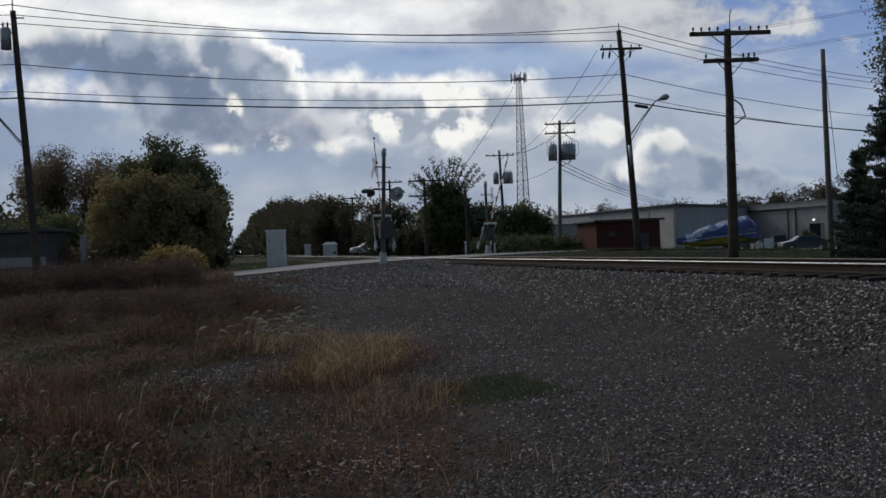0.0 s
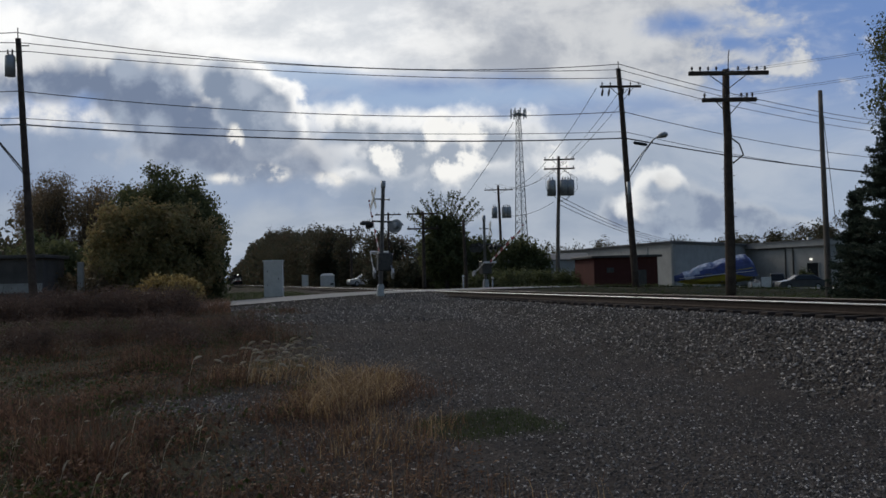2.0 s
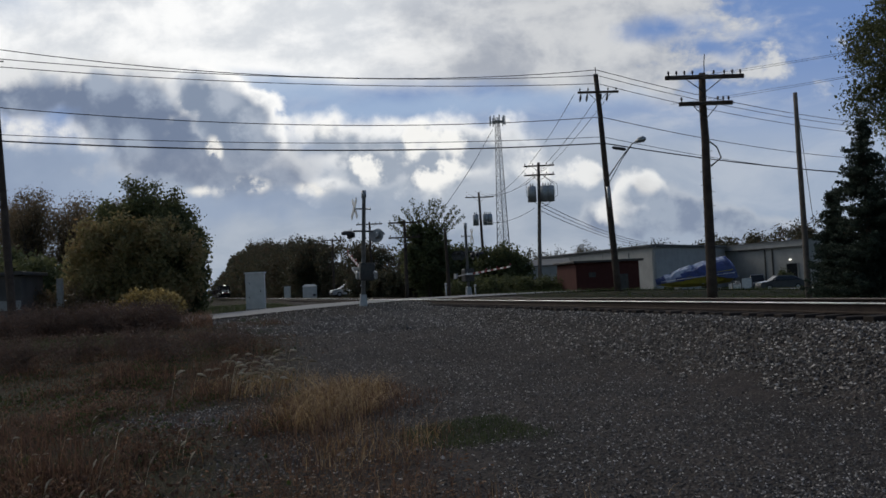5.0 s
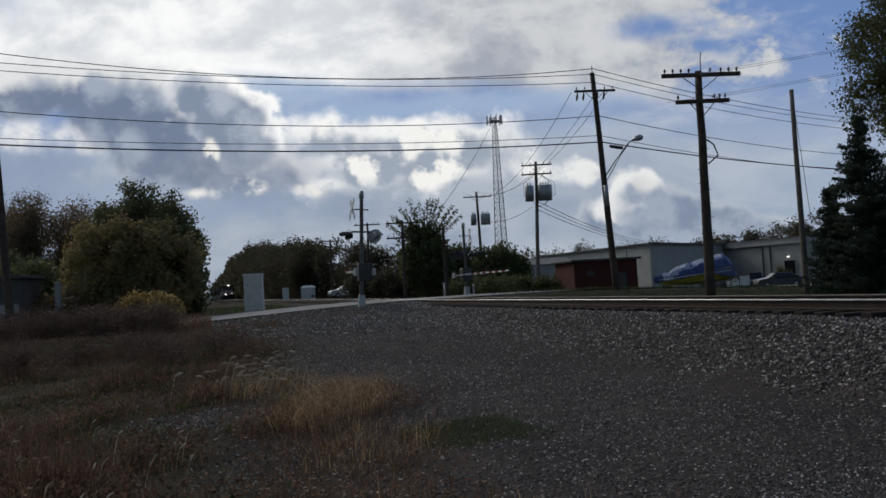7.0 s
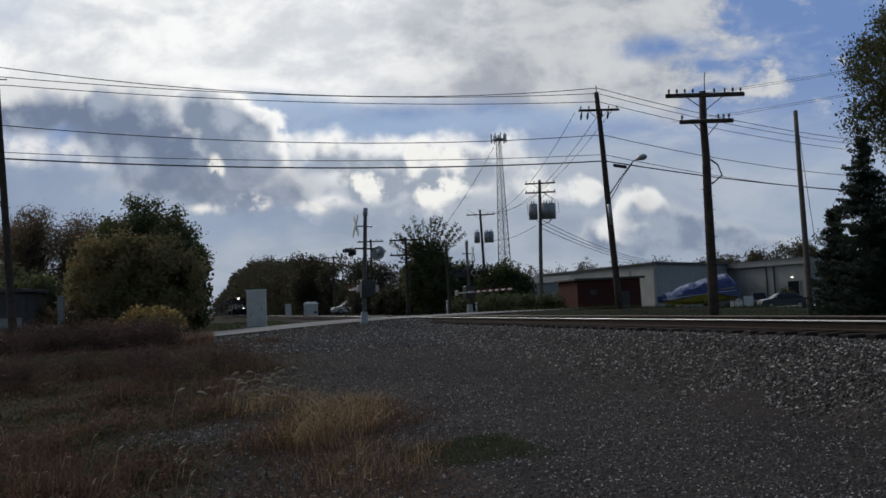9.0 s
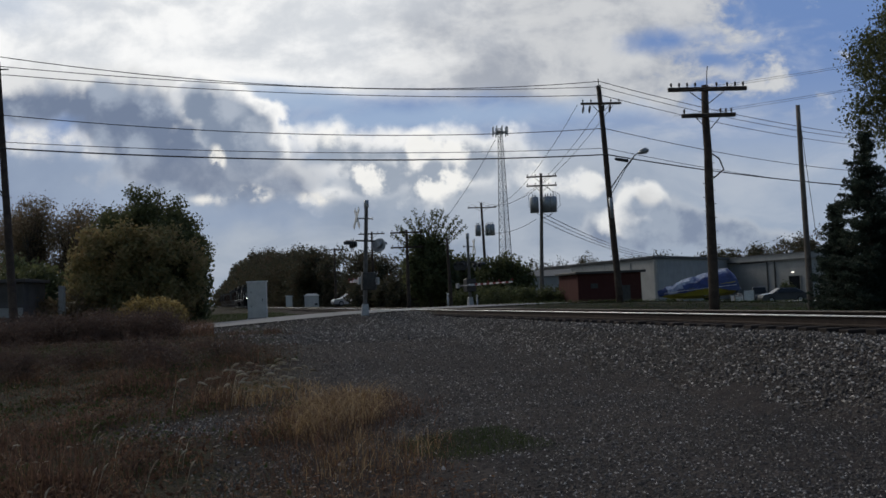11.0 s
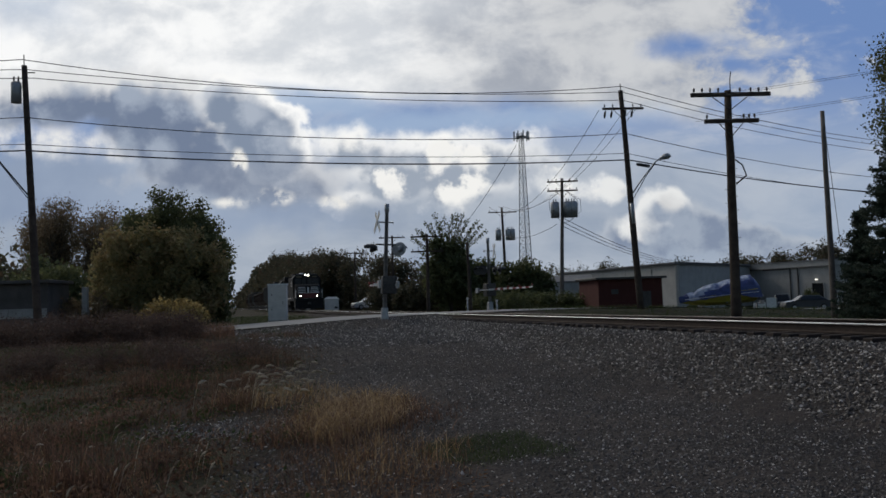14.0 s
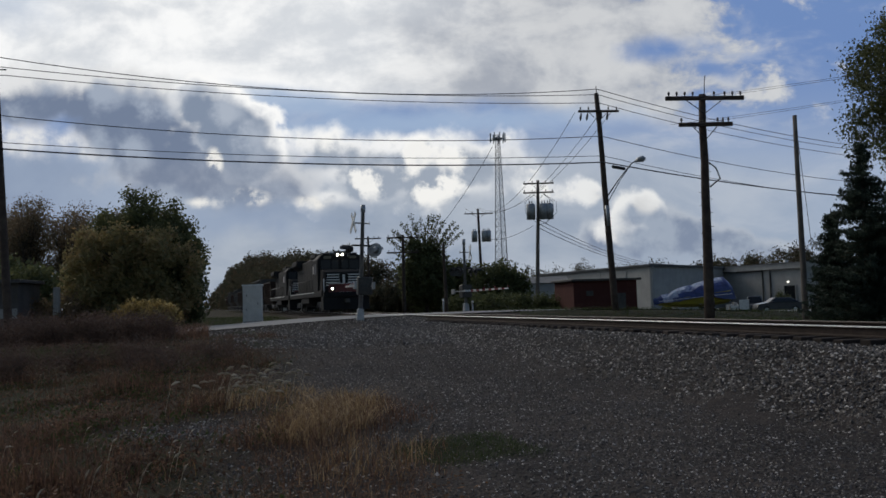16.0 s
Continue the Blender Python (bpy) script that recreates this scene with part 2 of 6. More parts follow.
TIE = material("creosoted_tie", (0.030, 0.024, 0.021), (0.058, 0.045, 0.039), 0.9, 0, 5, 0.6, 50, spread=0.3)
CONCRETE = material("concrete", (0.34, 0.33, 0.31), (0.22, 0.21, 0.20), 0.85, 0, 1.5, 0.3, 30)
BRICK = material("red_brick", (0.064, 0.024, 0.021), (0.098, 0.040, 0.033), 0.85, 0, 2, 0.2, 30, spread=0.5)
SIDING = material("pale_grey_siding", (0.33, 0.33, 0.32), (0.25, 0.25, 0.245), 0.7, 0, 0.6, 0.1, 8, spread=0.1)
ROOF = material("roof_membrane", (0.17, 0.17, 0.17), (0.12, 0.12, 0.12), 0.8, 0, 0.7, 0.1, 8)
GLASS_DARK = material("dark_glass", (0.008, 0.009, 0.010), (0.011, 0.012, 0.013), 0.13, 0, 2, 0)
TARP = material("blue_tarp", (0.014, 0.022, 0.085), (0.030, 0.048, 0.17), 0.36, 0, 1.6, 0.8, 7, 0.08)
# blue mixed with near-white: the highlight on the tarp's top, put into its colour
TARP_SHEEN = material("blue_tarp_painted_sheen", (0.032, 0.048, 0.16), (0.40, 0.44, 0.53), 0.4, 0, 1.3, 0.8, 5, 0.08)
YELLOW = material("yellow_hull", (0.38, 0.31, 0.035), (0.24, 0.20, 0.035), 0.45, 0, 2, 0.1)
CABINET = material("pale_cabinet_paint", (0.58, 0.55, 0.51), (0.46, 0.435, 0.40), 0.5, 0, 2.5, 0.08, 30)
TYRE = material("tyre_rubber", (0.02, 0.02, 0.02), (0.03, 0.03, 0.03), 0.85, 0, 9, 0.1)
CAR_SILVER = material("silver_car_paint", (0.45, 0.46, 0.48), (0.38, 0.39, 0.41), 0.3, 0.5, 2, 0)
CAR_WHITE = material("white_car_paint", (0.50, 0.50, 0.50), (0.44, 0.44, 0.44), 0.3, 0, 2, 0)
CAR_DARK = material("dark_car_paint", (0.022, 0.025, 0.032), (0.034, 0.038, 0.046), 0.45, 0, 2, 0)
BARK = material("bark", (0.055, 0.042, 0.033), (0.10, 0.085, 0.07), 0.9, 0, 4, 0.7, 30, 0.03)
LAMP_WHITE = material("lit_lamp", (1.0, 0.93, 0.78), (1.0, 0.93, 0.78), 0.3, emit=9.0, bump=0)
LAMP_WALL = material("small_wall_lamp", (1.0, 0.95, 0.85), (1.0, 0.95, 0.85), 0.3, emit=1.6, bump=0)
LAMP_DIM = material("unlit_lens", (0.5, 0.48, 0.42), (0.4, 0.38, 0.33), 0.2, emit=0.0, bump=0)
LOCO_BLACK = material("locomotive_black", (0.012, 0.012, 0.013), (0.024, 0.023, 0.022), 0.72, 0, 1.2, 0.08, 25)
LOCO_GREY = material("locomotive_dusty_side", (0.018, 0.0175, 0.018), (0.036, 0.034, 0.032), 0.75, 0, 1.2, 0.1, 25)
LOCO_GLASS = material("dusty_windscreen", (0.010, 0.011, 0.013), (0.018, 0.018, 0.019), 0.55, 0, 2, 0)
LOCO_TRIM = material("pale_grey_trim", (0.20, 0.20, 0.20), (0.13, 0.13, 0.13), 0.6, 0, 3, 0.1)
PILOT_RED = material("dull_red_paint", (0.13, 0.022, 0.018), (0.09, 0.02, 0.018), 0.6, 0, 3, 0.1)


# ---- mesh helpers ----
def box(bm, x, y, z, sx, sy, sz, m=None, taper=1.0):
    """A block centred at x, y with its foot at z; taper narrows its top."""
    vs = []
    for dz, k in ((0, 1.0), (sz, taper)):
        for dx, dy in ((-1, -1), (1, -1), (1, 1), (-1, 1)):
            v = Vector((x + dx * sx / 2 * k, y + dy * sy / 2 * k, z + dz))
            vs.append(bm.verts.new(m @ v if m else v))
    for f in ((3, 2, 1, 0), (4, 5, 6, 7), (0, 1, 5, 4), (1, 2, 6, 5), (2, 3, 7, 6), (3, 0, 4, 7)):
        bm.faces.new([vs[i] for i in f])
    return bm


def tube(bm, points, radii, seg=8, caps=True):
    """A round bar through points, with a radius for each (or one for all)."""
    points = [Vector(p) for p in points]
    if not isinstance(radii, (list, tuple)):
        radii = [radii] * len(points)
    rings, side = [], None
    for i, p in enumerate(points):
        way = (points[min(i + 1, len(points) - 1)] - points[max(i - 1, 0)]).normalized()
        if side is None or abs(side.dot(way)) > 0.95:
            side = way.orthogonal().normalized()
        side = (side - way * side.dot(way)).normalized()
        up = way.cross(side)
        rings.append([bm.verts.new(p + (side * math.cos(a) + up * math.sin(a)) * radii[i]) for a in [2 * math.pi * k / seg for k in range(seg)]])
    for r0, r1 in zip(rings, rings[1:]):
        for k in range(seg):
            f = bm.faces.new((r0[k], r0[(k + 1) % seg], r1[(k + 1) % seg], r1[k]))
            f.smooth = True
    if caps:
        bm.faces.new(rings[0][::-1])
        bm.faces.new(rings[-1])
    return bm


def loft(bm, sections, close=True):
    """Skin over sections, each a list of as many points."""
    rings = [[bm.verts.new(p) for p in s] for s in sections]
    n = len(rings[0])
    for r0, r1 in zip(rings, rings[1:]):
        for k in range(n if close else n - 1):
            bm.faces.new((r0[k], r0[(k + 1) % n], r1[(k + 1) % n], r1[k]))
    if close:
        bm.faces.new(rings[0][::-1])
        bm.faces.new(rings[-1])
    return bm


def mesh_of(name, bm, mat, bevel=0.0):
    bmesh.ops.recalc_face_normals(bm, faces=bm.faces)
    if bevel:
        bmesh.ops.bevel(bm, geom=[e for e in bm.edges if len(e.link_faces) == 2 and e.calc_face_angle(0) > 0.6], offset=bevel, segments=1, affect="EDGES")
    me = bpy.data.meshes.new(name)
    bm.to_mesh(me)
    bm.free()
    me.materials.append(mat)
    return me


def part(name, bm, mat, parent, label="", bevel=0.0, at=None):
    ob = new(name, mesh_of(name, bm, mat, bevel))
    ob.parent = parent
    if at is not None:
        ob.matrix_basis = at
    return tagged(ob, label)


def thing(name, label, category, m=None, group="", kind=""):
    ob = new(name)
    if m is not None:
        ob.matrix_basis = m
    return tagged(ob, label, category, group, kind)


def solid(name, bm, mat, label, category, m=None, group="", kind="", bevel=0.0):
    ob = new(name, mesh_of(name, bm, mat, bevel))
    if m is not None:
        ob.matrix_basis = m
    return tagged(ob, label, category, group, kind)


def raw(name, verts, faces, mat, parent=None, smooth=False):
    me = bpy.data.meshes.new(name)
    me.from_pydata([tuple(v) for v in verts], [], [tuple(f) for f in faces])
    me.materials.append(mat)
    if smooth:
        me.polygons.foreach_set("use_smooth", [True] * len(me.polygons))
    ob = new(name, me)
    ob.parent = parent
    return ob


B = bmesh.new

# ---- lie of the land ----
TURN = 15.1                                   # the railway runs this far left of straight ahead
ALONG = Vector((-math.sin(radians(TURN)), math.cos(radians(TURN)), 0))
ACROSS = Vector((math.cos(radians(TURN)), math.sin(radians(TURN)), 0))
TRACK_U, RAIL_Z, GAUGE = 11.2, 1.0, 1.435
ROAD_A, ROAD_WAY = Vector((-3.4, 44.6, 0)), Vector((0.897, 0.442, 0))
ROAD_HALF = 3.4


def smooth(a, b, x):
    k = max(0.0, min(1.0, (x - a) / (b - a)))
    return k * k * (3 - 2 * k)


def land(x, y):
    """Height of the ground."""
    u = x * ACROSS.x + y * ACROSS.y
    base = 0.58 * smooth(11, 38, y) if u < TRACK_U else 0.35 - 0.95 * smooth(20, 48, u)
    d = abs(u - TRACK_U)
    bank = 0.73 - (max(0.0, d - 1.95) * 0.33 if u < TRACK_U else max(0.0, d - 1.95) * 0.30)
    z = max(base, bank)
    # the road rises to the crossing
    s = (x - ROAD_A.x) * ROAD_WAY.y - (y - ROAD_A.y) * ROAD_WAY.x
    q = (x - ROAD_A.x) * ROAD_WAY.x + (y - ROAD_A.y) * ROAD_WAY.y
    k = smooth(ROAD_HALF + 5.0, ROAD_HALF + 0.4, abs(s))
    return z + (road_height(q) - 0.05 - z) * k


def road_height(q):
    top = RAIL_Z - 0.02
    return 0.5 + (top - 0.5) * smooth(-14, 1.5, q) if q < 6 else top - 0.75 * smooth(9, 34, q)


# ---- ground ----
def ground_material():
    m = bpy.data.materials.new("gravel_and_earth")
    m.use_nodes = True
    tree = m.node_tree
    node, calc, ramp, mix = wire_up(tree)
    shader = tree.nodes["Principled BSDF"]
    co = node("ShaderNodeTexCoord").outputs["Object"]
    sep = node("ShaderNodeSeparateXYZ", ins={0: co})
    x, y, _ = sep.outputs
    u = calc("ADD", calc("MULTIPLY", x, ACROSS.x), calc("MULTIPLY", y, ACROSS.y))

    def noise_at(scale, detail=4.0):
        return node("ShaderNodeTexNoise", ins={"Vector": co, "Scale": scale, "Detail": detail, "Roughness": 0.62}).outputs[0]
    big, medium = noise_at(0.35), noise_at(2.2)
    cells = node("ShaderNodeTexVoronoi", ins={"Vector": co, "Scale": 30.0})
    stones = mix(ramp(cells.outputs["Color"], 0.05, 0.95), (0.022, 0.018, 0.0162), (0.080, 0.066, 0.058))
    stones = mix(ramp(medium, 0.35, 0.7), stones, (0.042, 0.035, 0.031))
    stones = mix(calc("MULTIPLY", ramp(big, 0.45, 0.62), 0.75), stones, (0.027, 0.0235, 0.022))
    soil = mix(ramp(medium, 0.35, 0.65), (0.016, 0.0115, 0.009), (0.030, 0.019, 0.013))
    grass = mix(ramp(noise_at(1.3), 0.35, 0.65), (0.014, 0.019, 0.008), (0.030, 0.026, 0.012))
    # weeds own the ground left of a wandering line; beyond the railway it is turf
    edge = calc("ADD", calc("ADD", u, calc("MULTIPLY", y, -0.105)), calc("MULTIPLY_ADD", big, 5.0, -2.5))
    weedy = ramp(edge, 0.9, -0.6)
    beyond = ramp(calc("ADD", u, calc("MULTIPLY_ADD", medium, 2.0, -1.0)), 15.0, 16.5)
    col = mix(weedy, stones, mix(ramp(big, 0.4, 0.6), soil, grass))
    col = mix(beyond, col, grass)
    tree.links.new(col, shader.inputs["Base Color"])
    shader.inputs["Roughness"].default_value = 0.95
    shader.inputs["Specular IOR Level"].default_value = 0.08
    height = calc("ADD", calc("MULTIPLY", cells.outputs["Distance"], -0.6), calc("MULTIPLY", noise_at(9.0), 0.7))
    bp = node("ShaderNodeBump", ins={"Strength": 0.8, "Distance": 0.05, "Height": height})
    tree.links.new(bp.outputs[0], shader.inputs["Normal"])
    return m


GRID = 0.75


def grid_height(i, j):
    x, y = i * GRID, j * GRID
    return land(x, y) + 0.03 * noise.noise((x * 0.5, y * 0.5, 0))


heights = {}


def surface(x, y):
    """Height of the ground's mesh near the camera."""
    i, j = math.floor(x / GRID), math.floor(y / GRID)
    for key in ((i, j), (i + 1, j), (i, j + 1), (i + 1, j + 1)):
        if key not in heights:
            heights[key] = grid_height(*key)
    a, b = x / GRID - i, y / GRID - j
    low = heights[i, j] + (heights[i + 1, j] - heights[i, j]) * a
    high = heights[i, j + 1] + (heights[i + 1, j + 1] - heights[i, j + 1]) * a
    return low + (high - low) * b


def make_ground():
    xs = sorted({*np.arange(-30, 46.1, 0.75).tolist(), *np.linspace(-2500, -30, 14).tolist(), *np.linspace(46, 2500, 14).tolist()})
    ys = sorted({*np.arange(-12, 75.1, 0.75).tolist(), *np.linspace(75, 300, 24).tolist(), *np.linspace(300, 3500, 10).tolist(), *np.linspace(-900, -12, 8).tolist()})
    verts = [(x, y, land(x, y) + 0.03 * noise.noise((x * 0.5, y * 0.5, 0)) if abs(x) < 60 and y < 90 else land(x, y)) for y in ys for x in xs]
    n = len(xs)
    faces = [(j * n + i, j * n + i + 1, (j + 1) * n + i + 1, (j + 1) * n + i) for j in range(len(ys) - 1) for i in range(n - 1)]
    ob = raw("ground", verts, faces, ground_material(), smooth=True)
    tagged(ob, "dark grey gravel lot with weedy earth and far turf", "ground", kind="structure")


make_ground()


def stone_material(name, *colours, pale_from=0.84):
    """Stones: mostly dark, a few pale."""
    m = bpy.data.materials.new(name)
    m.use_nodes = True
    tree = m.node_tree
    node, calc, ramp, mix = wire_up(tree)
    shader = tree.nodes["Principled BSDF"]
    ra = tree.nodes.new("ShaderNodeValToRGB")
    ra.color_ramp.elements[0].color, ra.color_ramp.elements[1].color = (*colours[0], 1), (*colours[3], 1)
    ra.color_ramp.elements.new(0.45).color = (*colours[1], 1)
    ra.color_ramp.elements.new(pale_from).color = (*colours[2], 1)
    co = node("ShaderNodeTexCoord").outputs["Object"]
    grain = node("ShaderNodeTexNoise", ins={"Vector": co, "Scale": 45.0, "Detail": 3.0}).outputs[0]
    rnd = node("ShaderNodeNewGeometry").outputs["Random Per Island"]
    tree.links.new(calc("ADD", rnd, calc("MULTIPLY_ADD", grain, 0.3, -0.15)), ra.inputs[0])
    tree.links.new(ra.outputs[0], shader.inputs["Base Color"])
    shader.inputs["Roughness"].default_value = 0.7
    shader.inputs["Specular IOR Level"].default_value = 0.3
    return m


def scatter_stones(name, label, spots, mat):
    """Loose stones: each a lopsided lump of eight faces, half sunk."""
    verts, faces = [], []
    ring = [(math.cos(2 * math.pi * k / 5), math.sin(2 * math.pi * k / 5)) for k in range(5)]
    for x, y, r in spots:
        z, turn, i = surface(x, y), random.uniform(0, 6.28), len(verts)
        c, s = math.cos(turn), math.sin(turn)
        sx, sy, sz = r * random.uniform(0.7, 1.4), r * random.uniform(0.6, 1.1), r * random.uniform(0.5, 1.1)
        lean = random.uniform(-0.4, 0.4)
        for px, py in ring:
            k = random.uniform(0.75, 1.2)
            px, py = px * sx * k, py * sy * k
            verts.append((x + px * c - py * s, y + px * s + py * c, z + 0.25 * sz + lean * px))
        verts.append((x + random.uniform(-0.3, 0.3) * r, y + random.uniform(-0.3, 0.3) * r, z + sz * 1.2))
        verts.append((x, y, z - sz * 0.4))
        for k in range(5):
            faces.append((i + k, i + (k + 1) % 5, i + 5))
            faces.append((i + (k + 1) % 5, i + k, i + 6))
    ob = raw(name, verts, faces, mat)
    return tagged(ob, label, "gravel", kind="stuff")


GRAVEL = stone_material("loose_gravel", (0.026, 0.022, 0.020), (0.060, 0.051, 0.046), (0.118, 0.102, 0.092), (0.42, 0.385, 0.35))
BALLAST = stone_material("ballast_stone", (0.024, 0.020, 0.018), (0.060, 0.051, 0.045), (0.145, 0.126, 0.11), (0.50, 0.45, 0.40), pale_from=0.84)


def weed_edge(x, y):
    return x * ACROSS.x + y * ACROSS.y - 0.105 * y


def make_gravel():
    spots = []
    while len(spots) < 70000:
        y = 4.2 + 30 * random.random() ** 1.5
        x = random.uniform(-0.25, 0.62) * y
        u = x * ACROSS.x + y * ACROSS.y
        if y < 8.5 and x < 0.55 * y - 3.6 + random.uniform(-0.6, 0.6) and random.random() < 0.8:
            continue
        if u < 8.4 and weed_edge(x, y) > random.uniform(-1.2, 0.4) and random.random() < 0.6 + 0.4 * smooth(-0.2, 0.3, noise.noise((x * 0.5, y * 0.5, 3))):
            spots.append((x, y, random.uniform(0.005, 0.0135) * (1 + y * 0.035)))
    for cx, cy, rx, ry, n in ((-3.1, 11.4, 1.2, 1.2, 3000), (-1.6, 8.0, 0.8, 1.2, 800), (-0.7, 6.2, 0.6, 0.4, 350)):
        spots += [(random.gauss(cx, rx * 0.45), random.gauss(cy, ry * 0.45), random.uniform(0.007, 0.02)) for _ in range(n)]
    for _ in range(9000):
        y = random.uniform(26, 41)
        x = random.uniform(-0.25, 0.02) * y
        spots.append((x, y, random.uniform(0.02, 0.05)))
    spots += [(-0.75, 26.5, 0.12), (0.05, 8.15, 0.03), (-0.55, 6.75, 0.03), (-1.15, 7.6, 0.035), (-0.35, 8.7, 0.028)]
    scatter_stones("loose_gravel", "small dull grey stones strewn over the lot", spots, GRAVEL)
    spots = []
    while len(spots) < 50000:
        v, u = 6 + 42 * random.random() ** 1.5, random.choice((random.uniform(6.7, 10.35), random.uniform(6.7, 10.35), random.uniform(6.7, 10.35), random.uniform(10.35, 12.9)))
        p = ALONG * v + ACROSS * u
        if random.random() < smooth(6.9, 8.0, u + 0.5 * noise.noise((p.x * 0.7, p.y * 0.7, 1))):
            spots.append((p.x, p.y, random.uniform(0.015, 0.036)))
    scatter_stones("track_ballast", "pale grey broken ballast stones banked against the track", spots, BALLAST)


make_gravel()


# ---- road and crossing ----
def make_road():
    asphalt = material("worn_asphalt", (0.175, 0.172, 0.168), (0.225, 0.22, 0.215), 0.85, 0, 0.7, 0.2, 40)
    side = Vector((ROAD_WAY.y, -ROAD_WAY.x, 0))
    verts, faces = [], []
    qs = np.arange(-60, 75, 1.5).tolist()
    for q in qs:
        for s in (-ROAD_HALF, -1.2, 1.2, ROAD_HALF):
            p = ROAD_A + ROAD_WAY * q + side * s
            verts.append((p.x, p.y, road_height(q) + 0.012))
    for i in range(len(qs) - 1):
        for k in range(3):
            faces.append((i * 4 + k, i * 4 + k + 1, i * 4 + k + 5, i * 4 + k + 4))
    ob = raw("road", verts, faces, asphalt, smooth=True)
    tagged(ob, "pale worn asphalt road over the railway crossing", "road", kind="structure")


make_road()


def on_track(v, u=TRACK_U, z=0.0):
    p = ALONG * v + ACROSS * u
    return pose(p.x, p.y, z, 0, 0, TURN)


def make_track():
    track = thing("railway_track", "single railway track of rusty rails on dark ties", "railway track", on_track(0), kind="structure")
    profile = [(-0.07, 0), (0.07, 0), (0.07, 0.02), (0.012, 0.04), (0.012, 0.13), (0.036, 0.145), (0.036, 0.176), (-0.036, 0.176), (-0.036, 0.145), (-0.012, 0.13), (-0.012, 0.04), (-0.07, 0.02)]
    for x in (-GAUGE / 2 - 0.036, GAUGE / 2 + 0.036):
        bm = loft(B(), [[(x + a, y, RAIL_Z - 0.18 + b) for a, b in profile] for y in (-60, 900)])
        rail = part("rail", bm, RAIL_SIDE, track, "rusty steel rail")
        bm = loft(B(), [[(x + a, y, RAIL_Z - 0.004 + b) for a, b in ((-0.039, -0.016), (0.039, -0.016), (0.039, -0.006), (0.028, 0.004), (-0.028, 0.004), (-0.039, -0.006))] for y in (-60, 900)])
        part("rail_head", bm, RAIL_TOP if x < 0 else RAIL_DULL, rail, "bright worn running surface" if x < 0 else "dull brown running surface")
    me = mesh_of("tie", box(B(), 0, 0, 0, 2.6, 0.23, 0.20), TIE, 0.015)
    for i in range(200):
        v = -4 + 0.52 * i
        ob = new("tie", me)
        ob.parent = track
        ob.matrix_basis = pose(random.uniform(-0.05, 0.05), v, RAIL_Z - 0.375 - random.uniform(0, 0.02), 0, 0, random.uniform(-1.5, 1.5))


make_track()


# ---- poles and wires ----
def pole(label, base, top, r, mat, name="utility_pole", group="utility poles"):
    """A tapered pole from a base in the ground to its top. Returns the thing; its parts are placed from its base."""
    ob = thing(name, label, "utility pole", pose(*base), group)
    lean = Vector(top) - Vector(base)
    n = 7
    pts = [lean * (k / n) + Vector((random.uniform(-1, 1), random.uniform(-1, 1), 0)) * 0.02 * r * k for k in range(n + 1)]
    pts[0] = lean * -0.04
    part("post", tube(B(), pts, [r * (1 - 0.36 * k / n) for k in range(n + 1)], 10), mat, ob)
    return ob


def crossarm(ob, at, way, length, insulators, depth=0.12):
    """A crossarm with braces and pin insulators, centred at that point of its pole."""
    way = Vector(way).normalized()
    turn = math.degrees(math.atan2(way.y, way.x))
    arm = part("crossarm", box(B(), 0, 0, -depth / 2, length, 0.10, depth), WOOD, ob, bevel=0.01, at=pose(*at, 0, 0, turn))
    for s in (-1, 1):
        part("brace", tube(B(), [(s * length * 0.22, 0.07, -depth / 2), (0, 0.07, -0.55)], 0.018, 5), DARK_STEEL, arm)
    for x in insulators:
        part("insulator", tube(B(), [(x, 0, depth / 2), (x, 0, depth / 2 + 0.06), (x, 0, depth / 2 + 0.09), (x, 0, depth / 2 + 0.17)], [0.012, 0.03, 0.045, 0.03], 6), DARK_STEEL, arm)
    return arm


def transformer(ob, at, r=0.26, h=0.95):
    can = part("transformer_can", tube(B(), [(0, 0, -h / 2), (0, 0, h / 2 - 0.08), (0, 0, h / 2)], [r, r, r * 0.7], 14), GALV, ob, "grey steel can", at=pose(*at))
    for x in (-0.1, 0.1):
        part("bushing", tube(B(), [(x, 0, h / 2 - 0.02), (x, 0, h / 2 + 0.24)], [0.05, 0.03], 6), DARK_STEEL, can)


ROAD_LINE = Vector((28.2, 8.6, 0)).normalized()

pole_a = pole("dark wooden utility pole with a grey transformer can beside the road", (-18.05, 38, 0.4), (-18.67, 38, 12.66), 0.19, WOOD)
transformer(pole_a, (-0.92, -0.1, 11.05), 0.22, 0.95)
part("bracket", tube(B(), [(-0.62, 0, 11.3), (-0.95, -0.05, 11.3)], 0.03, 5), DARK_STEEL, pole_a)
part("pin", tube(B(), [(-0.62, 0, 12.2), (-0.62, 0, 12.75)], 0.025, 5), DARK_STEEL, pole_a)
part("spool", tube(B(), [(-0.6, 0, 11.95), (-0.15, 0.05, 11.95)], 0.03, 5), DARK_STEEL, pole_a)
part("lamp_arm", tube(B(), [(-0.25, 0, 6.2), (-1.5, -0.6, 8.0), (-2.3, -0.9, 8.6)], 0.035, 6), DARK_STEEL, pole_a)
part("lamp_stay", tube(B(), [(-0.22, 0, 6.0), (-1.5, -0.6, 7.95)], 0.02, 5), DARK_STEEL, pole_a)

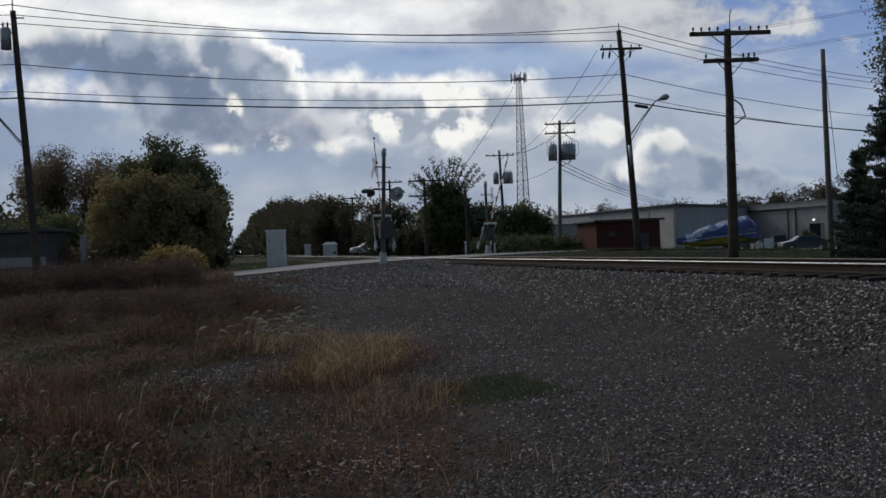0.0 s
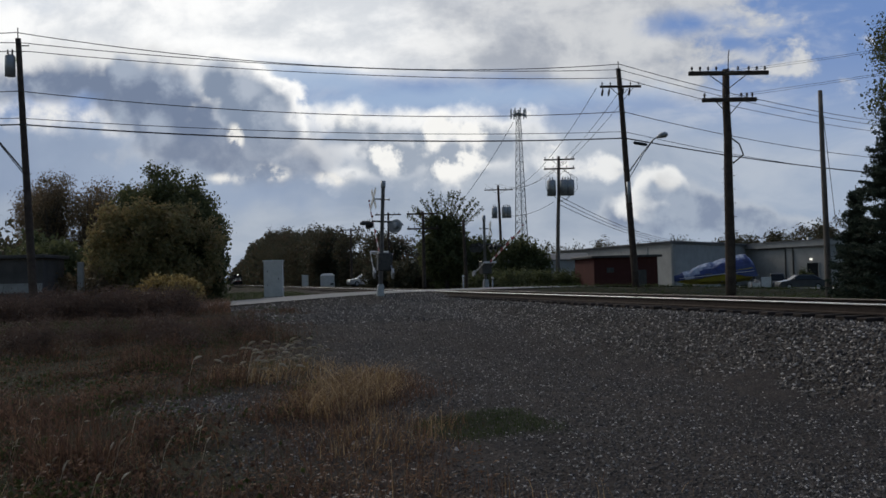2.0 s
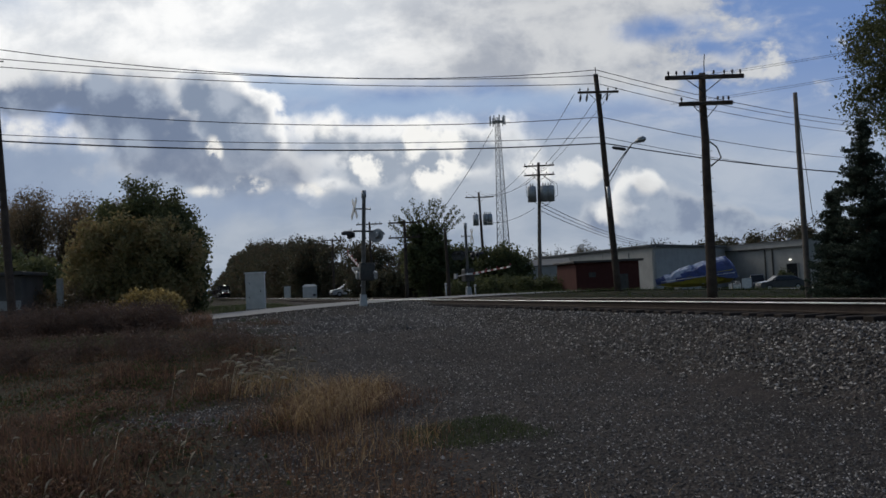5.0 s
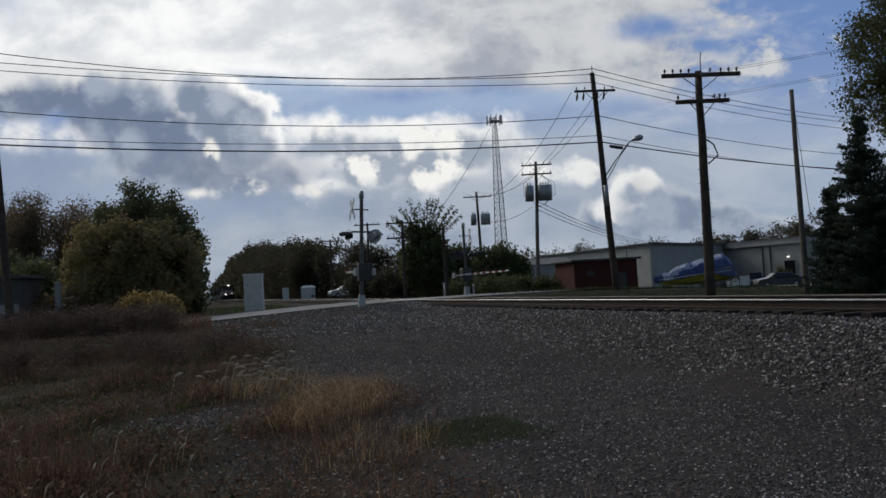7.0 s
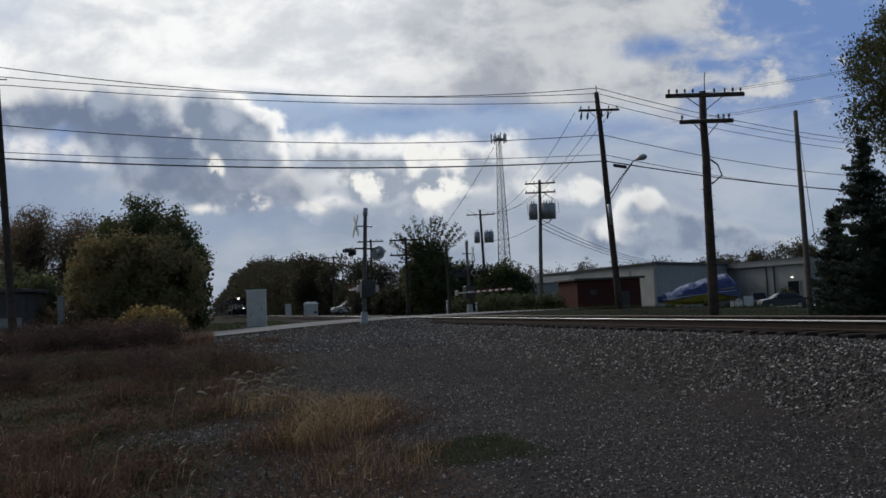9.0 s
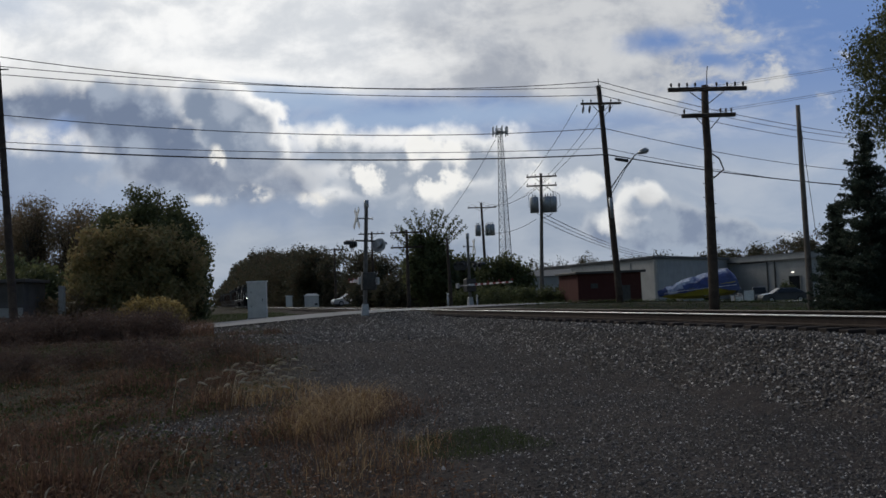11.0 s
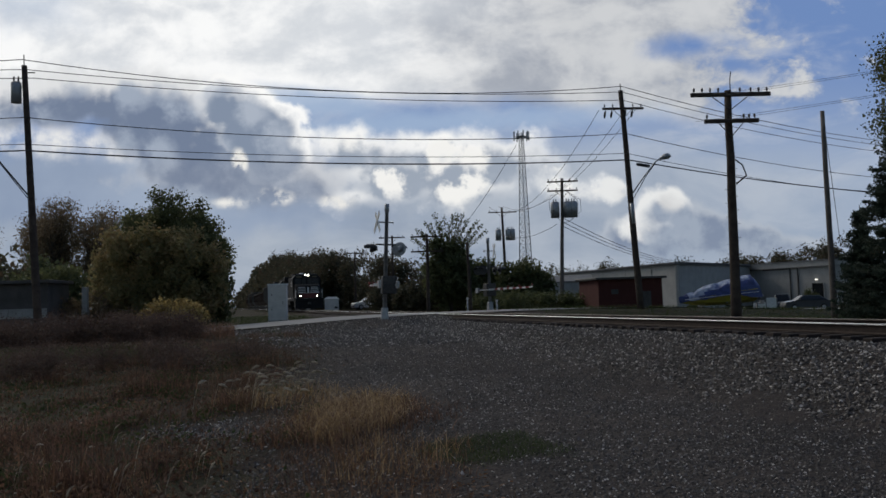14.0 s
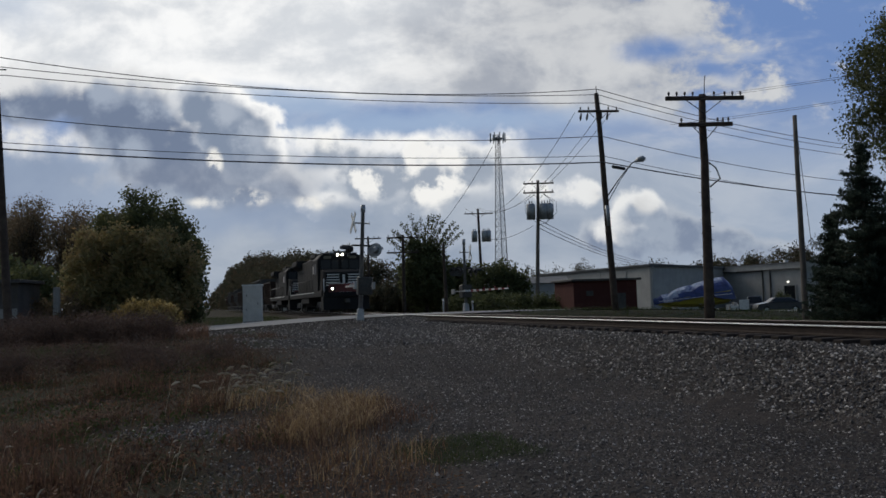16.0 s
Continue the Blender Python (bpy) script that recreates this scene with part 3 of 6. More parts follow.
pole_b = pole("leaning dark wooden utility pole with a street lamp arm", (10.14, 46.6, 0.2), (9.56, 46.6, 12.66), 0.20, WOOD)
crossarm(pole_b, (-0.54, -0.15, 11.45), (1, 0.08, 0), 2.25, (-1.0, -0.55, 0.55, 1.0))
part("pin", tube(B(), [(-0.58, 0, 12.4), (-0.60, 0, 12.85)], 0.025, 5), DARK_STEEL, pole_b)
part("conduit", tube(B(), [(-0.25, -0.2, 5.2), (-0.32, -0.2, 6.3)], 0.09, 8), GALV, pole_b, "pale metal service box")
arm = part("lamp_arm", tube(B(), [(-0.28, -0.05, 6.75), (0.35, -0.3, 7.65), (1.0, -0.52, 8.46), (1.25, -0.6, 8.62)], 0.035, 6), GALV, pole_b, "bent galvanised arm")
part("lamp_stay", tube(B(), [(-0.3, -0.05, 6.35), (0.5, -0.34, 7.72), (1.0, -0.52, 8.40)], 0.02, 5), DARK_STEEL, pole_b)
part("lamp_head", tube(B(), [(1.2, -0.6, 8.58), (1.4, -0.68, 8.66), (1.62, -0.74, 8.70), (1.75, -0.78, 8.70)], [0.06, 0.15, 0.17, 0.06], 10), GALV, arm, "grey street lamp head")

part("cable_closure", tube(B(), [(0.05, -0.12, 8.42), (0.12, -0.12, 8.40), (0.72, -0.14, 8.28), (0.80, -0.14, 8.26)], [0.03, 0.09, 0.09, 0.03], 8), BLACK, pole_b, "black splice case on a cable")
for x in (-0.95, -0.6, 0.15, 0.5):
    part("hanging_insulator", tube(B(), [(-0.54 + x, -0.2, 11.38), (-0.56 + x, -0.15, 11.22), (-0.58 + x, -0.1, 11.08), (-0.59 + x, -0.08, 10.95)], [0.02, 0.06, 0.06, 0.02], 6), DARK_STEEL, pole_b)

pole_c = pole("stout black railway telegraph pole with two crossarms", (10.25, 31.5, 0.3), (10.37, 31.5, 8.94), 0.195, WOOD)
crossarm(pole_c, (0.14, -0.22, 8.45), (1, 0.06, 0), 2.95, (-1.35, -1.05, -0.75, -0.45, 0.35, 0.75, 1.05, 1.35), 0.15)
crossarm(pole_c, (0.13, -0.22, 7.48), (1, 0.04, 0), 2.0, (0.45, 0.65, 0.85, -0.9), 0.15)
part("lightning_rod", tube(B(), [(0.2, 0, 8.6), (0.22, 0, 9.1), (0.26, 0, 9.35)], 0.018, 5), DARK_STEEL, pole_c)
for k in range(16):
    part("step", tube(B(), [(0.1, -0.05, 2.0 + 0.25 * k), (0.02 + (0.27 if k % 2 else -0.21), -0.08, 2.0 + 0.25 * k)], 0.012, 4), DARK_STEEL, pole_c)
part("bracket", tube(B(), [(0.25, 0, 5.2), (0.62, -0.05, 5.5), (0.5, 0, 5.9), (0.25, 0, 6.1)], 0.03, 5), DARK_STEEL, pole_c)

pole_d = pole("plain weathered grey wooden pole with no crossarm", (16.45, 37.6, 0.0), (16.43, 37.6, 9.33), 0.14, WOOD_GREY)

pole_e = pole("grey utility pole with crossarms and three transformer cans", (8.97, 71, -0.1), (9.45, 71, 11.34), 0.19, WOOD_GREY)
crossarm(pole_e, (0.46, -0.2, 11.15), (1, -0.04, 0), 2.5, (-1.15, -0.5, 0.6, 1.15))
crossarm(pole_e, (0.44, -0.2, 10.4), (1, -0.03, 0), 2.5, (-1.15, -0.5, 0.6, 1.15))
for dx in (-0.60, 0.44, 0.88):
    transformer(pole_e, (0.37 + dx, -0.15 if dx < 0.9 else 0.2, 8.85), 0.36, 1.3)

for x0, x1, s in ((-0.25, -0.95, -1), (0.5, 1.6, 1), (0.45, 1.35, 1)):
    part("lead_wire", tube(B(), [(0.42 + 0.3 * s, -0.25, 10.35), (x1 + 0.25, -0.3, 9.6), (x1 + 0.27, -0.3, 8.7), (x0 + 0.5, -0.25, 7.9), (0.3, -0.2, 7.7)], 0.018, 5), WIRE, pole_e, "black looped lead")

pole_f = pole("leaning utility pole with three transformer cans behind a bush", (6.45, 100, -0.3), (6.2, 100, 12.2), 0.2, WOOD)
crossarm(pole_f, (-0.22, -0.2, 11.9), (1, 0.1, 0), 3.3, (-1.5, -0.7, 0.8, 1.5))
for dx in (-0.6, 0.55, 1.0):
    transformer(pole_f, (-0.15 + dx, -0.1, 9.3), 0.33, 1.3)

for x, y, arms in ((-1.9, 73, (2.7, 2.7)), (-6.4, 97, (2.9,)), (-12.7, 116, (2.9,))):
    z, h = 0.4, {73: 6.9, 97: 8.7, 116: 8.2}[y]
    p = pole("distant dark railway telegraph pole with crossarms", (x, y, z), (x + 0.03, y, z + h), 0.17, WOOD)
    for k, length in enumerate(arms):
        crossarm(p, (0.02, -0.2, h - 0.25 - 1.25 * k), (1, 0.12, 0), length, (-1.2, -0.7, 0.7, 1.2), 0.13)

pole_g = pole("bare dark wooden post beside the crossing", (1.35, 60, 0.4), (1.25, 60, 5.6), 0.14, WOOD)


def wire(p0, p1, sag, r=0.017, label="thin black overhead wire strung between poles", n=18):
    p0, p1 = Vector(p0), Vector(p1)
    pts = [p0.lerp(p1, k / n) - Vector((0, 0, 4 * sag * (k / n) * (1 - k / n))) for k in range(n + 1)]
    mid = p0
    solid("overhead_wire", tube(B(), [p - mid for p in pts], r, 5), WIRE, label, "wire", pose(*mid), "overhead wires")


FAR_LEFT, FAR_RIGHT = Vector((-47.5, 29.3, 0)), Vector((51.7, 73.4, 0))
for za, zb, sag, r, dx in ((12.9, 12.85, 0.85, 0.02, 0.0), (12.45, 12.55, 0.5, 0.018, 0.1), (12.05, 12.1, 0.42, 0.018, 0.45), (10.3, 10.28, 0.62, 0.02, 0.0), (9.1, 9.2, 0.36, 0.016, 0.0), (8.82, 8.85, 0.40, 0.034, 0.0)):
    a = Vector((-18.05 - 0.62 * za / 12.66 + dx, 37.85, za))
    b = Vector((10.14 - 0.58 * zb / 12.66, 46.4, zb))
    heavy = "thick black overhead cable strung between poles" if r > 0.03 else "thin black overhead wire strung between poles"
    wire(a, b, sag, r, heavy)
    wire(a, FAR_LEFT + Vector((0, 0, za)), sag, r, heavy)
    wire(b, FAR_RIGHT + Vector((0, 0, zb + 0.1)), 1.3 if r < 0.03 else 0.9, r, heavy)
for k, x in enumerate((-1.0, 0.4, 1.0)):
    wire((9.3 + x, 46.4, 11.6), (5.5 + 0.8 * x, 100, 12.3), 2.6 - 0.2 * k, 0.014)
for z in (8.1, 7.75, 7.4):
    wire((9.3, 70.8, z), (36, 124, 5.6 + 0.4 * (z - 7.4)), 1.1, 0.026, "black service wire leading to the low building")
wire((6.0, 99.8, 9.0), (8.9, 71.2, 7.6), 0.7, 0.02)
wire((16.45, 37.5, 8.6), (18.9, 41.5, 0.2), 0.05, 0.014, "guy wire stretched from a pole top to the ground")
for z in (8.5, 7.6):
    for x in (-1.2, -0.4, 0.6, 1.3)[: 2 if z > 8 else 2]:
        wire((10.3 + x, 31.3, z + 0.2), (40, 5, 10.5 + 0.3 * x), 0.9, 0.006)


# ---- radio tower ----
def lattice_tower(x, y, h, w0, w1):
    ob = thing("radio_tower", "tall grey lattice radio mast with antennas on top", "radio mast", pose(x, y, 0.0))
    legs = [Vector((math.cos(a), math.sin(a), 0)) for a in (0.5, 2.6, 4.7)]

    def corner(k, f):
        return legs[k] * (w0 + (w1 - w0) * f) * 0.58 + Vector((0, 0, h * f))
    for k in range(3):
        part("leg", tube(B(), [corner(k, 0), corner(k, 1)], [0.16, 0.10], 5), GALV, ob)
    bays = 26
    for k in range(3):
        bm = B()
        for i in range(bays):
            f, g, j = i / bays, (i + 1) / bays, (k + 1) % 3
            tube(bm, [corner(k, f), corner(j, g)], 0.05, 4)
            tube(bm, [corner(j, f), corner(k, g)], 0.05, 4)
            tube(bm, [corner(k, g), corner(j, g)], 0.045, 4)
        part("bracing", bm, GALV, ob)
    part("platform", tube(B(), [(0, 0, h - 1.2), (0, 0, h - 1.0)], 1.6, 12), GALV, ob)
    for i in range(9):
        a = i * 0.7
        part("antenna", box(B(), 2.2 * math.cos(a), 2.2 * math.sin(a), h - 2.2, 0.3, 0.3, 2.6), GALV, ob, "panel antenna")
        part("strut", tube(B(), [(0, 0, h - 1.1), (2.2 * math.cos(a), 2.2 * math.sin(a), h - 1.1)], 0.06, 4), GALV, ob)


lattice_tower(21.9, 250, 49.5, 4.2, 1.2)
wire((20.3, 249, 46), (0.5, 240, 18), 1.5, 0.07, "guy wire stretched down from the radio mast")


# ---- crossing signals ----
gates = []


def crossing_signal(label, x, y, z, turn, mast_h, reach, pivot, lean, board):
    ob = thing("crossing_signal", label, "railroad signal", pose(x, y, z, 0, lean, 0) @ pose(0, 0, 0, 0, 0, turn), "crossing signals")
    part("base", box(B(), 0, 0, -0.28, 0.40, 0.40, 0.95, taper=0.68), GALV, ob, "cast metal base", bevel=0.02)
    mast = part("mast", tube(B(), [(0, 0, 0.4), (0.02, 0.02, mast_h - 0.35), (0.02, 0.02, mast_h - 0.34), (0.02, 0.02, mast_h)], [0.10, 0.085, 0.11, 0.11], 12), GALV, ob, "galvanised round mast")
    part("bell", tube(B(), [(0.02, 0, mast_h - 0.85), (0.3, 0.05, mast_h - 0.85), (0.33, 0.05, mast_h - 0.85)], [0.03, 0.03, 0.09], 8), GALV, ob)
    part("cross_bracket", tube(B(), [(-0.34, 0, mast_h - 0.85), (0.05, 0, mast_h - 0.85)], 0.035, 6), GALV, ob)
    for s in (-1, 1):
        part("crossbuck_blade", box(B(), 0, 0, -0.61, 0.025, 0.22, 1.22), WHITE, ob, "white crossbuck board", bevel=0.004, at=pose(-0.42 - 0.02 * s, 0, mast_h - 0.85, 0, 0, board) @ pose(0, 0, 0, 45 * s))
    lz = mast_h - 2.08
    part("light_bar", tube(B(), [(-0.6, 0, lz), (-0.45, 0, lz + 0.2), (0.45, 0, lz + 0.2), (0.6, 0, lz)], 0.045, 6), DARK_STEEL, ob)
    for s in (-1, 1):
        for dy in (-0.36, 0.36):
            disc = part("light_backing", tube(B(), [(0, 0, 0), (0.02 * s, 0, 0)], 0.31, 20), BLACK if s < 0 or not lean else GALV, ob, at=pose(s * 0.60, dy, lz, 0, 0, -10 if s < 0 else 48))
            lens = part("lens", tube(B(), [(0.02 * s, 0, 0), (0.10 * s, 0, 0)], [0.15, 0.13], 14), BLACK, disc, "dark unlit lens")
            bm = B()
            outer = [(0.19 * math.cos(a), 0.19 * math.sin(a)) for a in [0.2 + 2.74 * k / 12 for k in range(13)]]
            for k in range(12):
                (y0, z0), (y1, z1) = outer[k], outer[k + 1]
                bm.faces.new([bm.verts.new(p) for p in ((0.02 * s, y0, z0), (0.02 * s, y1, z1), (0.36 * s, y1, z1), (0.36 * s, y0, z0))])
            bmesh.ops.remove_doubles(bm, verts=bm.verts, dist=0.001)
            part("hood", bm, BLACK, disc, "black visor").modifiers.new("thickness", "SOLIDIFY").thickness = 0.012
            part("lamp_housing", tube(B(), [(-0.16 * s, 0, 0), (0, 0, 0)], [0.10, 0.17], 12), BLACK if s < 0 or not lean else GALV, disc)
    mech = part("gate_mechanism", box(B(), 0.16 if lean else 0, 0, pivot - 0.42, 0.66, 0.55, 0.82), DARK_STEEL, ob, "dark steel gate motor box", bevel=0.03)
    part("door_plate", box(B(), 0.16 if lean else 0, -0.285, pivot - 0.32, 0.46, 0.02, 0.6), DARK_STEEL, mech, bevel=0.004)
    arm = new("gate_arm")
    arm.parent = ob
    tagged(arm, "red and white striped gate arm")
    # the arm turns about the motor's shaft
    seg, start = 0.42, 0.75
    n = int((reach - start) / seg)
    for x0 in (-0.42, 0.42):
        part("side_bar", box(B(), x0, -0.05, -0.05, 0.03, 1.7, 0.08), GALV, arm, "grey support bar")
        part("counterweight", box(B(), x0, -0.95, -0.16, 0.10, 0.42, 0.32), GALV, arm, bevel=0.01)
    part("root", box(B(), 0, 0.78, -0.06, 0.86, 0.08, 0.12), WHITE, arm)
    for k in range(n):
        y0 = start + seg * (k + 0.5)
        part("stripe", box(B(), 0, y0, -0.055, 0.035, seg - 0.002, 0.13 - 0.05 * k / n), WHITE if k % 2 else RED, arm)
    for f in (0.45, 0.7, 0.98):
        part("arm_lamp", tube(B(), [(0, reach * f, 0.07), (0, reach * f, 0.16)], 0.05, 8), RED, arm)
    gates.append((arm, pivot, lean > 0))


crossing_signal("galvanised crossing signal with crossbuck and lights beside the road", -3.08, 40.0, 0.72, 13, 5.45, 5.6, 1.72, 2.6, 7)
crossing_signal("galvanised crossing signal with striped gate across the track", 2.5, 56.0, 0.78, -157, 4.8, 5.9, 1.45, 0, -15)


# ---- cabinets ----
def cabinet(label, x, y, z, w, d, h, turn, mat=CABINET):
    ob = thing("equipment_cabinet", label, "cabinet", pose(x, y, z, 0, 0, turn), "trackside cabinets")
    part("body", box(B(), 0, 0, 0, w, d, h), mat, ob, bevel=0.015)
    part("lid", box(B(), 0, 0, h, w + 0.10, d + 0.10, 0.07), WHITE, ob, "overhanging white lid", bevel=0.01)
    door = part("door", box(B(), 0.05 * w, -d / 2 - 0.012, 0.1 * h, w * 0.68, 0.024, h * 0.80), mat, ob, bevel=0.006)
    part("handle", box(B(), 0.30 * w, -d / 2 - 0.04, 0.46 * h, 0.03, 0.03, 0.16), DARK_STEEL, door)
    for s in (0.25, 0.75):
        part("hinge", box(B(), -0.30 * w, -d / 2 - 0.03, (0.1 + 0.8 * s) * h, 0.03, 0.02, 0.10), DARK_STEEL, door)
    part("plinth", box(B(), 0, 0, -0.3, w + 0.06, d + 0.06, 0.31), CONCRETE, ob)


cabinet("tall pale grey metal signal cabinet beside the road", -9.95, 50, 0.80, 1.05, 0.8, 2.02, 6)
cabinet("small white metal equipment box beside the track", -22.8, 140, 0.87, 0.96, 0.8, 1.75, 3)
ob = thing("pad_transformer", "squat pale grey transformer box with a sloped lid", "transformer box", pose(-15.1, 110, 0.81, 0, 0, 8))
part("body", box(B(), 0, 0, 0, 1.75, 1.4, 1.5), CABINET, ob, bevel=0.02)
part("lid", box(B(), 0, 0, 1.5, 1.95, 1.6, 0.28, taper=0.6), CABINET, ob, bevel=0.01)
part("door", box(B(), -0.25, -0.715, 0.1, 0.9, 0.03, 1.25), CABINET, ob, bevel=0.005)
part("vent", box(B(), 0.55, -0.715, 0.3, 0.4, 0.03, 0.26), DARK_STEEL, ob)


# ---- buildings ----
def brick_shed():
    ob = thing("brick_shed", "low red brick shed with a flat dark roof", "shed", pose(10.5, 62, -0.2, 0, 0, 8.5))
    w, d, h = 4.75, 4.6, 2.95
    part("wall", box(B(), w / 2, d / 2, 0, w, d, h), BRICK, ob)
    part("roof", box(B(), w / 2, d / 2 - 0.1, h, w + 0.5, d + 0.5, 0.16), DARK_STEEL, ob, "dark flat roof slab", bevel=0.02)
    part("door", box(B(), 3.4, -0.03, 0, 0.95, 0.08, 2.05), DARK_STEEL, ob, "dark closed door")
    part("vent", box(B(), 1.2, -0.03, 1.9, 0.5, 0.06, 0.35), DARK_STEEL, ob)
    return ob, w, d, h


shed, SHED_W, SHED_D, SHED_H = brick_shed()


def wall_between(ob, name, p, q, z0, z1, thick, mat, label=""):
    p, q = Vector((*p, 0)), Vector((*q, 0))
    turn = math.degrees(math.atan2(q.y - p.y, q.x - p.x))
    return part(name, box(B(), (q - p).length / 2, thick / 2, z0, (q - p).length, thick, z1 - z0), mat, ob, label, at=pose(p.x, p.y, 0, 0, 0, turn))


def warehouse():
    ob = thing("warehouse", "long low pale grey industrial building with flat roofs", "industrial building")
    z0 = -1.1
    a, b, c, d = (29.2, 112), (46.0, 133.5), (52.0, 119), (19.0, 146)
    e, f = (86, 117), (74, 165)
    top = 5.55
    front = wall_between(ob, "wall", a, b, z0, top, 0.3, SIDING)
    left = wall_between(ob, "wall", d, a, z0, top, 0.3, SIDING)
    wing = wall_between(ob, "wall", b, c, z0, top, 0.3, SIDING)
    end = wall_between(ob, "wall", c, e, z0, top, 0.3, SIDING)
    for wall, length, tall in ((front, 27.3, 0.22), (left, 35.5, 0.22), (wing, 15.7, 0.75), (end, 34, 0.75)):
        part("fascia", box(B(), length / 2, -0.06, top - tall, length + 0.1, 0.45, tall), SIDING if tall > 0.5 else ROOF, wall, "pale roof edge")
        part("coping", box(B(), length / 2, -0.10, top, length + 0.2, 0.62, 0.12), ROOF, wall, "dark metal coping")
    part("gutter_line", box(B(), 7.85, -0.34, top - 0.86, 15.7, 0.12, 0.10), DARK_STEEL, wing)
    part("downpipe", box(B(), 9.6, -0.08, z0, 0.16, 0.14, 5.7), DARK_STEEL, wing, "dark downpipe")
    part("downpipe", box(B(), 29.0, -0.07, z0, 0.12, 0.12, 6.1), GALV, left)
    for x in (7.2, 14.4, 21.6):
        part("wall_joint", box(B(), x, -0.006, z0, 0.05, 0.012, 6.3), ROOF, left)
    bm = B()
    for ring in ([d, a, b, f], [b, c, e, f]):
        bm.faces.new([bm.verts.new((x, y, 5.5)) for x, y in ring])
    roof = part("roof", bm, ROOF, ob)
    roof.modifiers.new("thickness", "SOLIDIFY").thickness = 0.2
    door = part("door", box(B(), 13.2, -0.04, z0, 2.0, 0.1, 3.5), GLASS_DARK, wing, "dark doorway")
    for x in (12.1, 14.3):
        part("door_frame", box(B(), x, -0.08, z0, 0.14, 0.12, 3.6), SIDING, door)
    part("wall_light", box(B(), 13.0, -0.14, 2.85, 0.26, 0.2, 0.16), LAMP_WALL, wing, "small lit wall lamp")
    part("roll_door", box(B(), 5.4, -0.03, z0, 5.2, 0.06, 5.6), SIDING, wing, "closed roller door")
    part("door_track", box(B(), 8.1, -0.07, z0, 0.16, 0.10, 5.75), DARK_STEEL, wing, "dark door track")
    part("door_track", box(B(), 5.4, -0.07, 4.55, 5.4, 0.10, 0.16), DARK_STEEL, wing, "dark door track")
    part("door", box(B(), 31.0, -0.05, -0.9, 1.0, 0.1, 2.1), CABINET, left, "pale closed door")
    for x, y, h in ((33, 122, 0.6), (38, 131, 0.5), (53, 127, 0.9), (30, 135, 0.5)):
        part("roof_vent", tube(B(), [(x, y, 5.2), (x, y, 5.3 + h)], 0.35, 8), GALV, ob)


warehouse()

# further sheds behind, on the way to the woods
ob = thing("long_shed", "distant low white shed roof behind bushes", "shed", pose(17, 131, -0.8, 0, 0, -6))
part("wall", box(B(), -4, 3, 0, 16, 8, 4.6), SIDING, ob)
part("roof", loft(B(), [[(-12.3, y, 4.6), (4.3, y, 4.6), (4.3, y, 4.75 + k), (-12.3, y, 4.75 + k)] for y, k in ((-1.2, 0), (3, 1.0), (7.2, 0))]), ROOF, ob, "pale metal roof")

ob = thing("concrete_shed", "low grey concrete outbuilding among weeds", "outbuilding", pose(-24.2, 45, 0.2, 0, 0, 4))
GRIMY = material("grimy_concrete", (0.105, 0.095, 0.09), (0.065, 0.06, 0.056), 0.9, 0, 1.2, 0.4, 20)
part("wall", box(B(), 0, 1.5, 0, 6.4, 3.0, 3.0), GRIMY, ob, bevel=0.03)
part("roof", box(B(), 0, 1.45, 3.0, 6.8, 3.5, 0.18), GRIMY, ob, "flat concrete slab roof", bevel=0.02)
part("band", box(B(), 0, -0.03, 1.2, 6.3, 0.06, 0.5), CONCRETE, ob, "pale painted band")


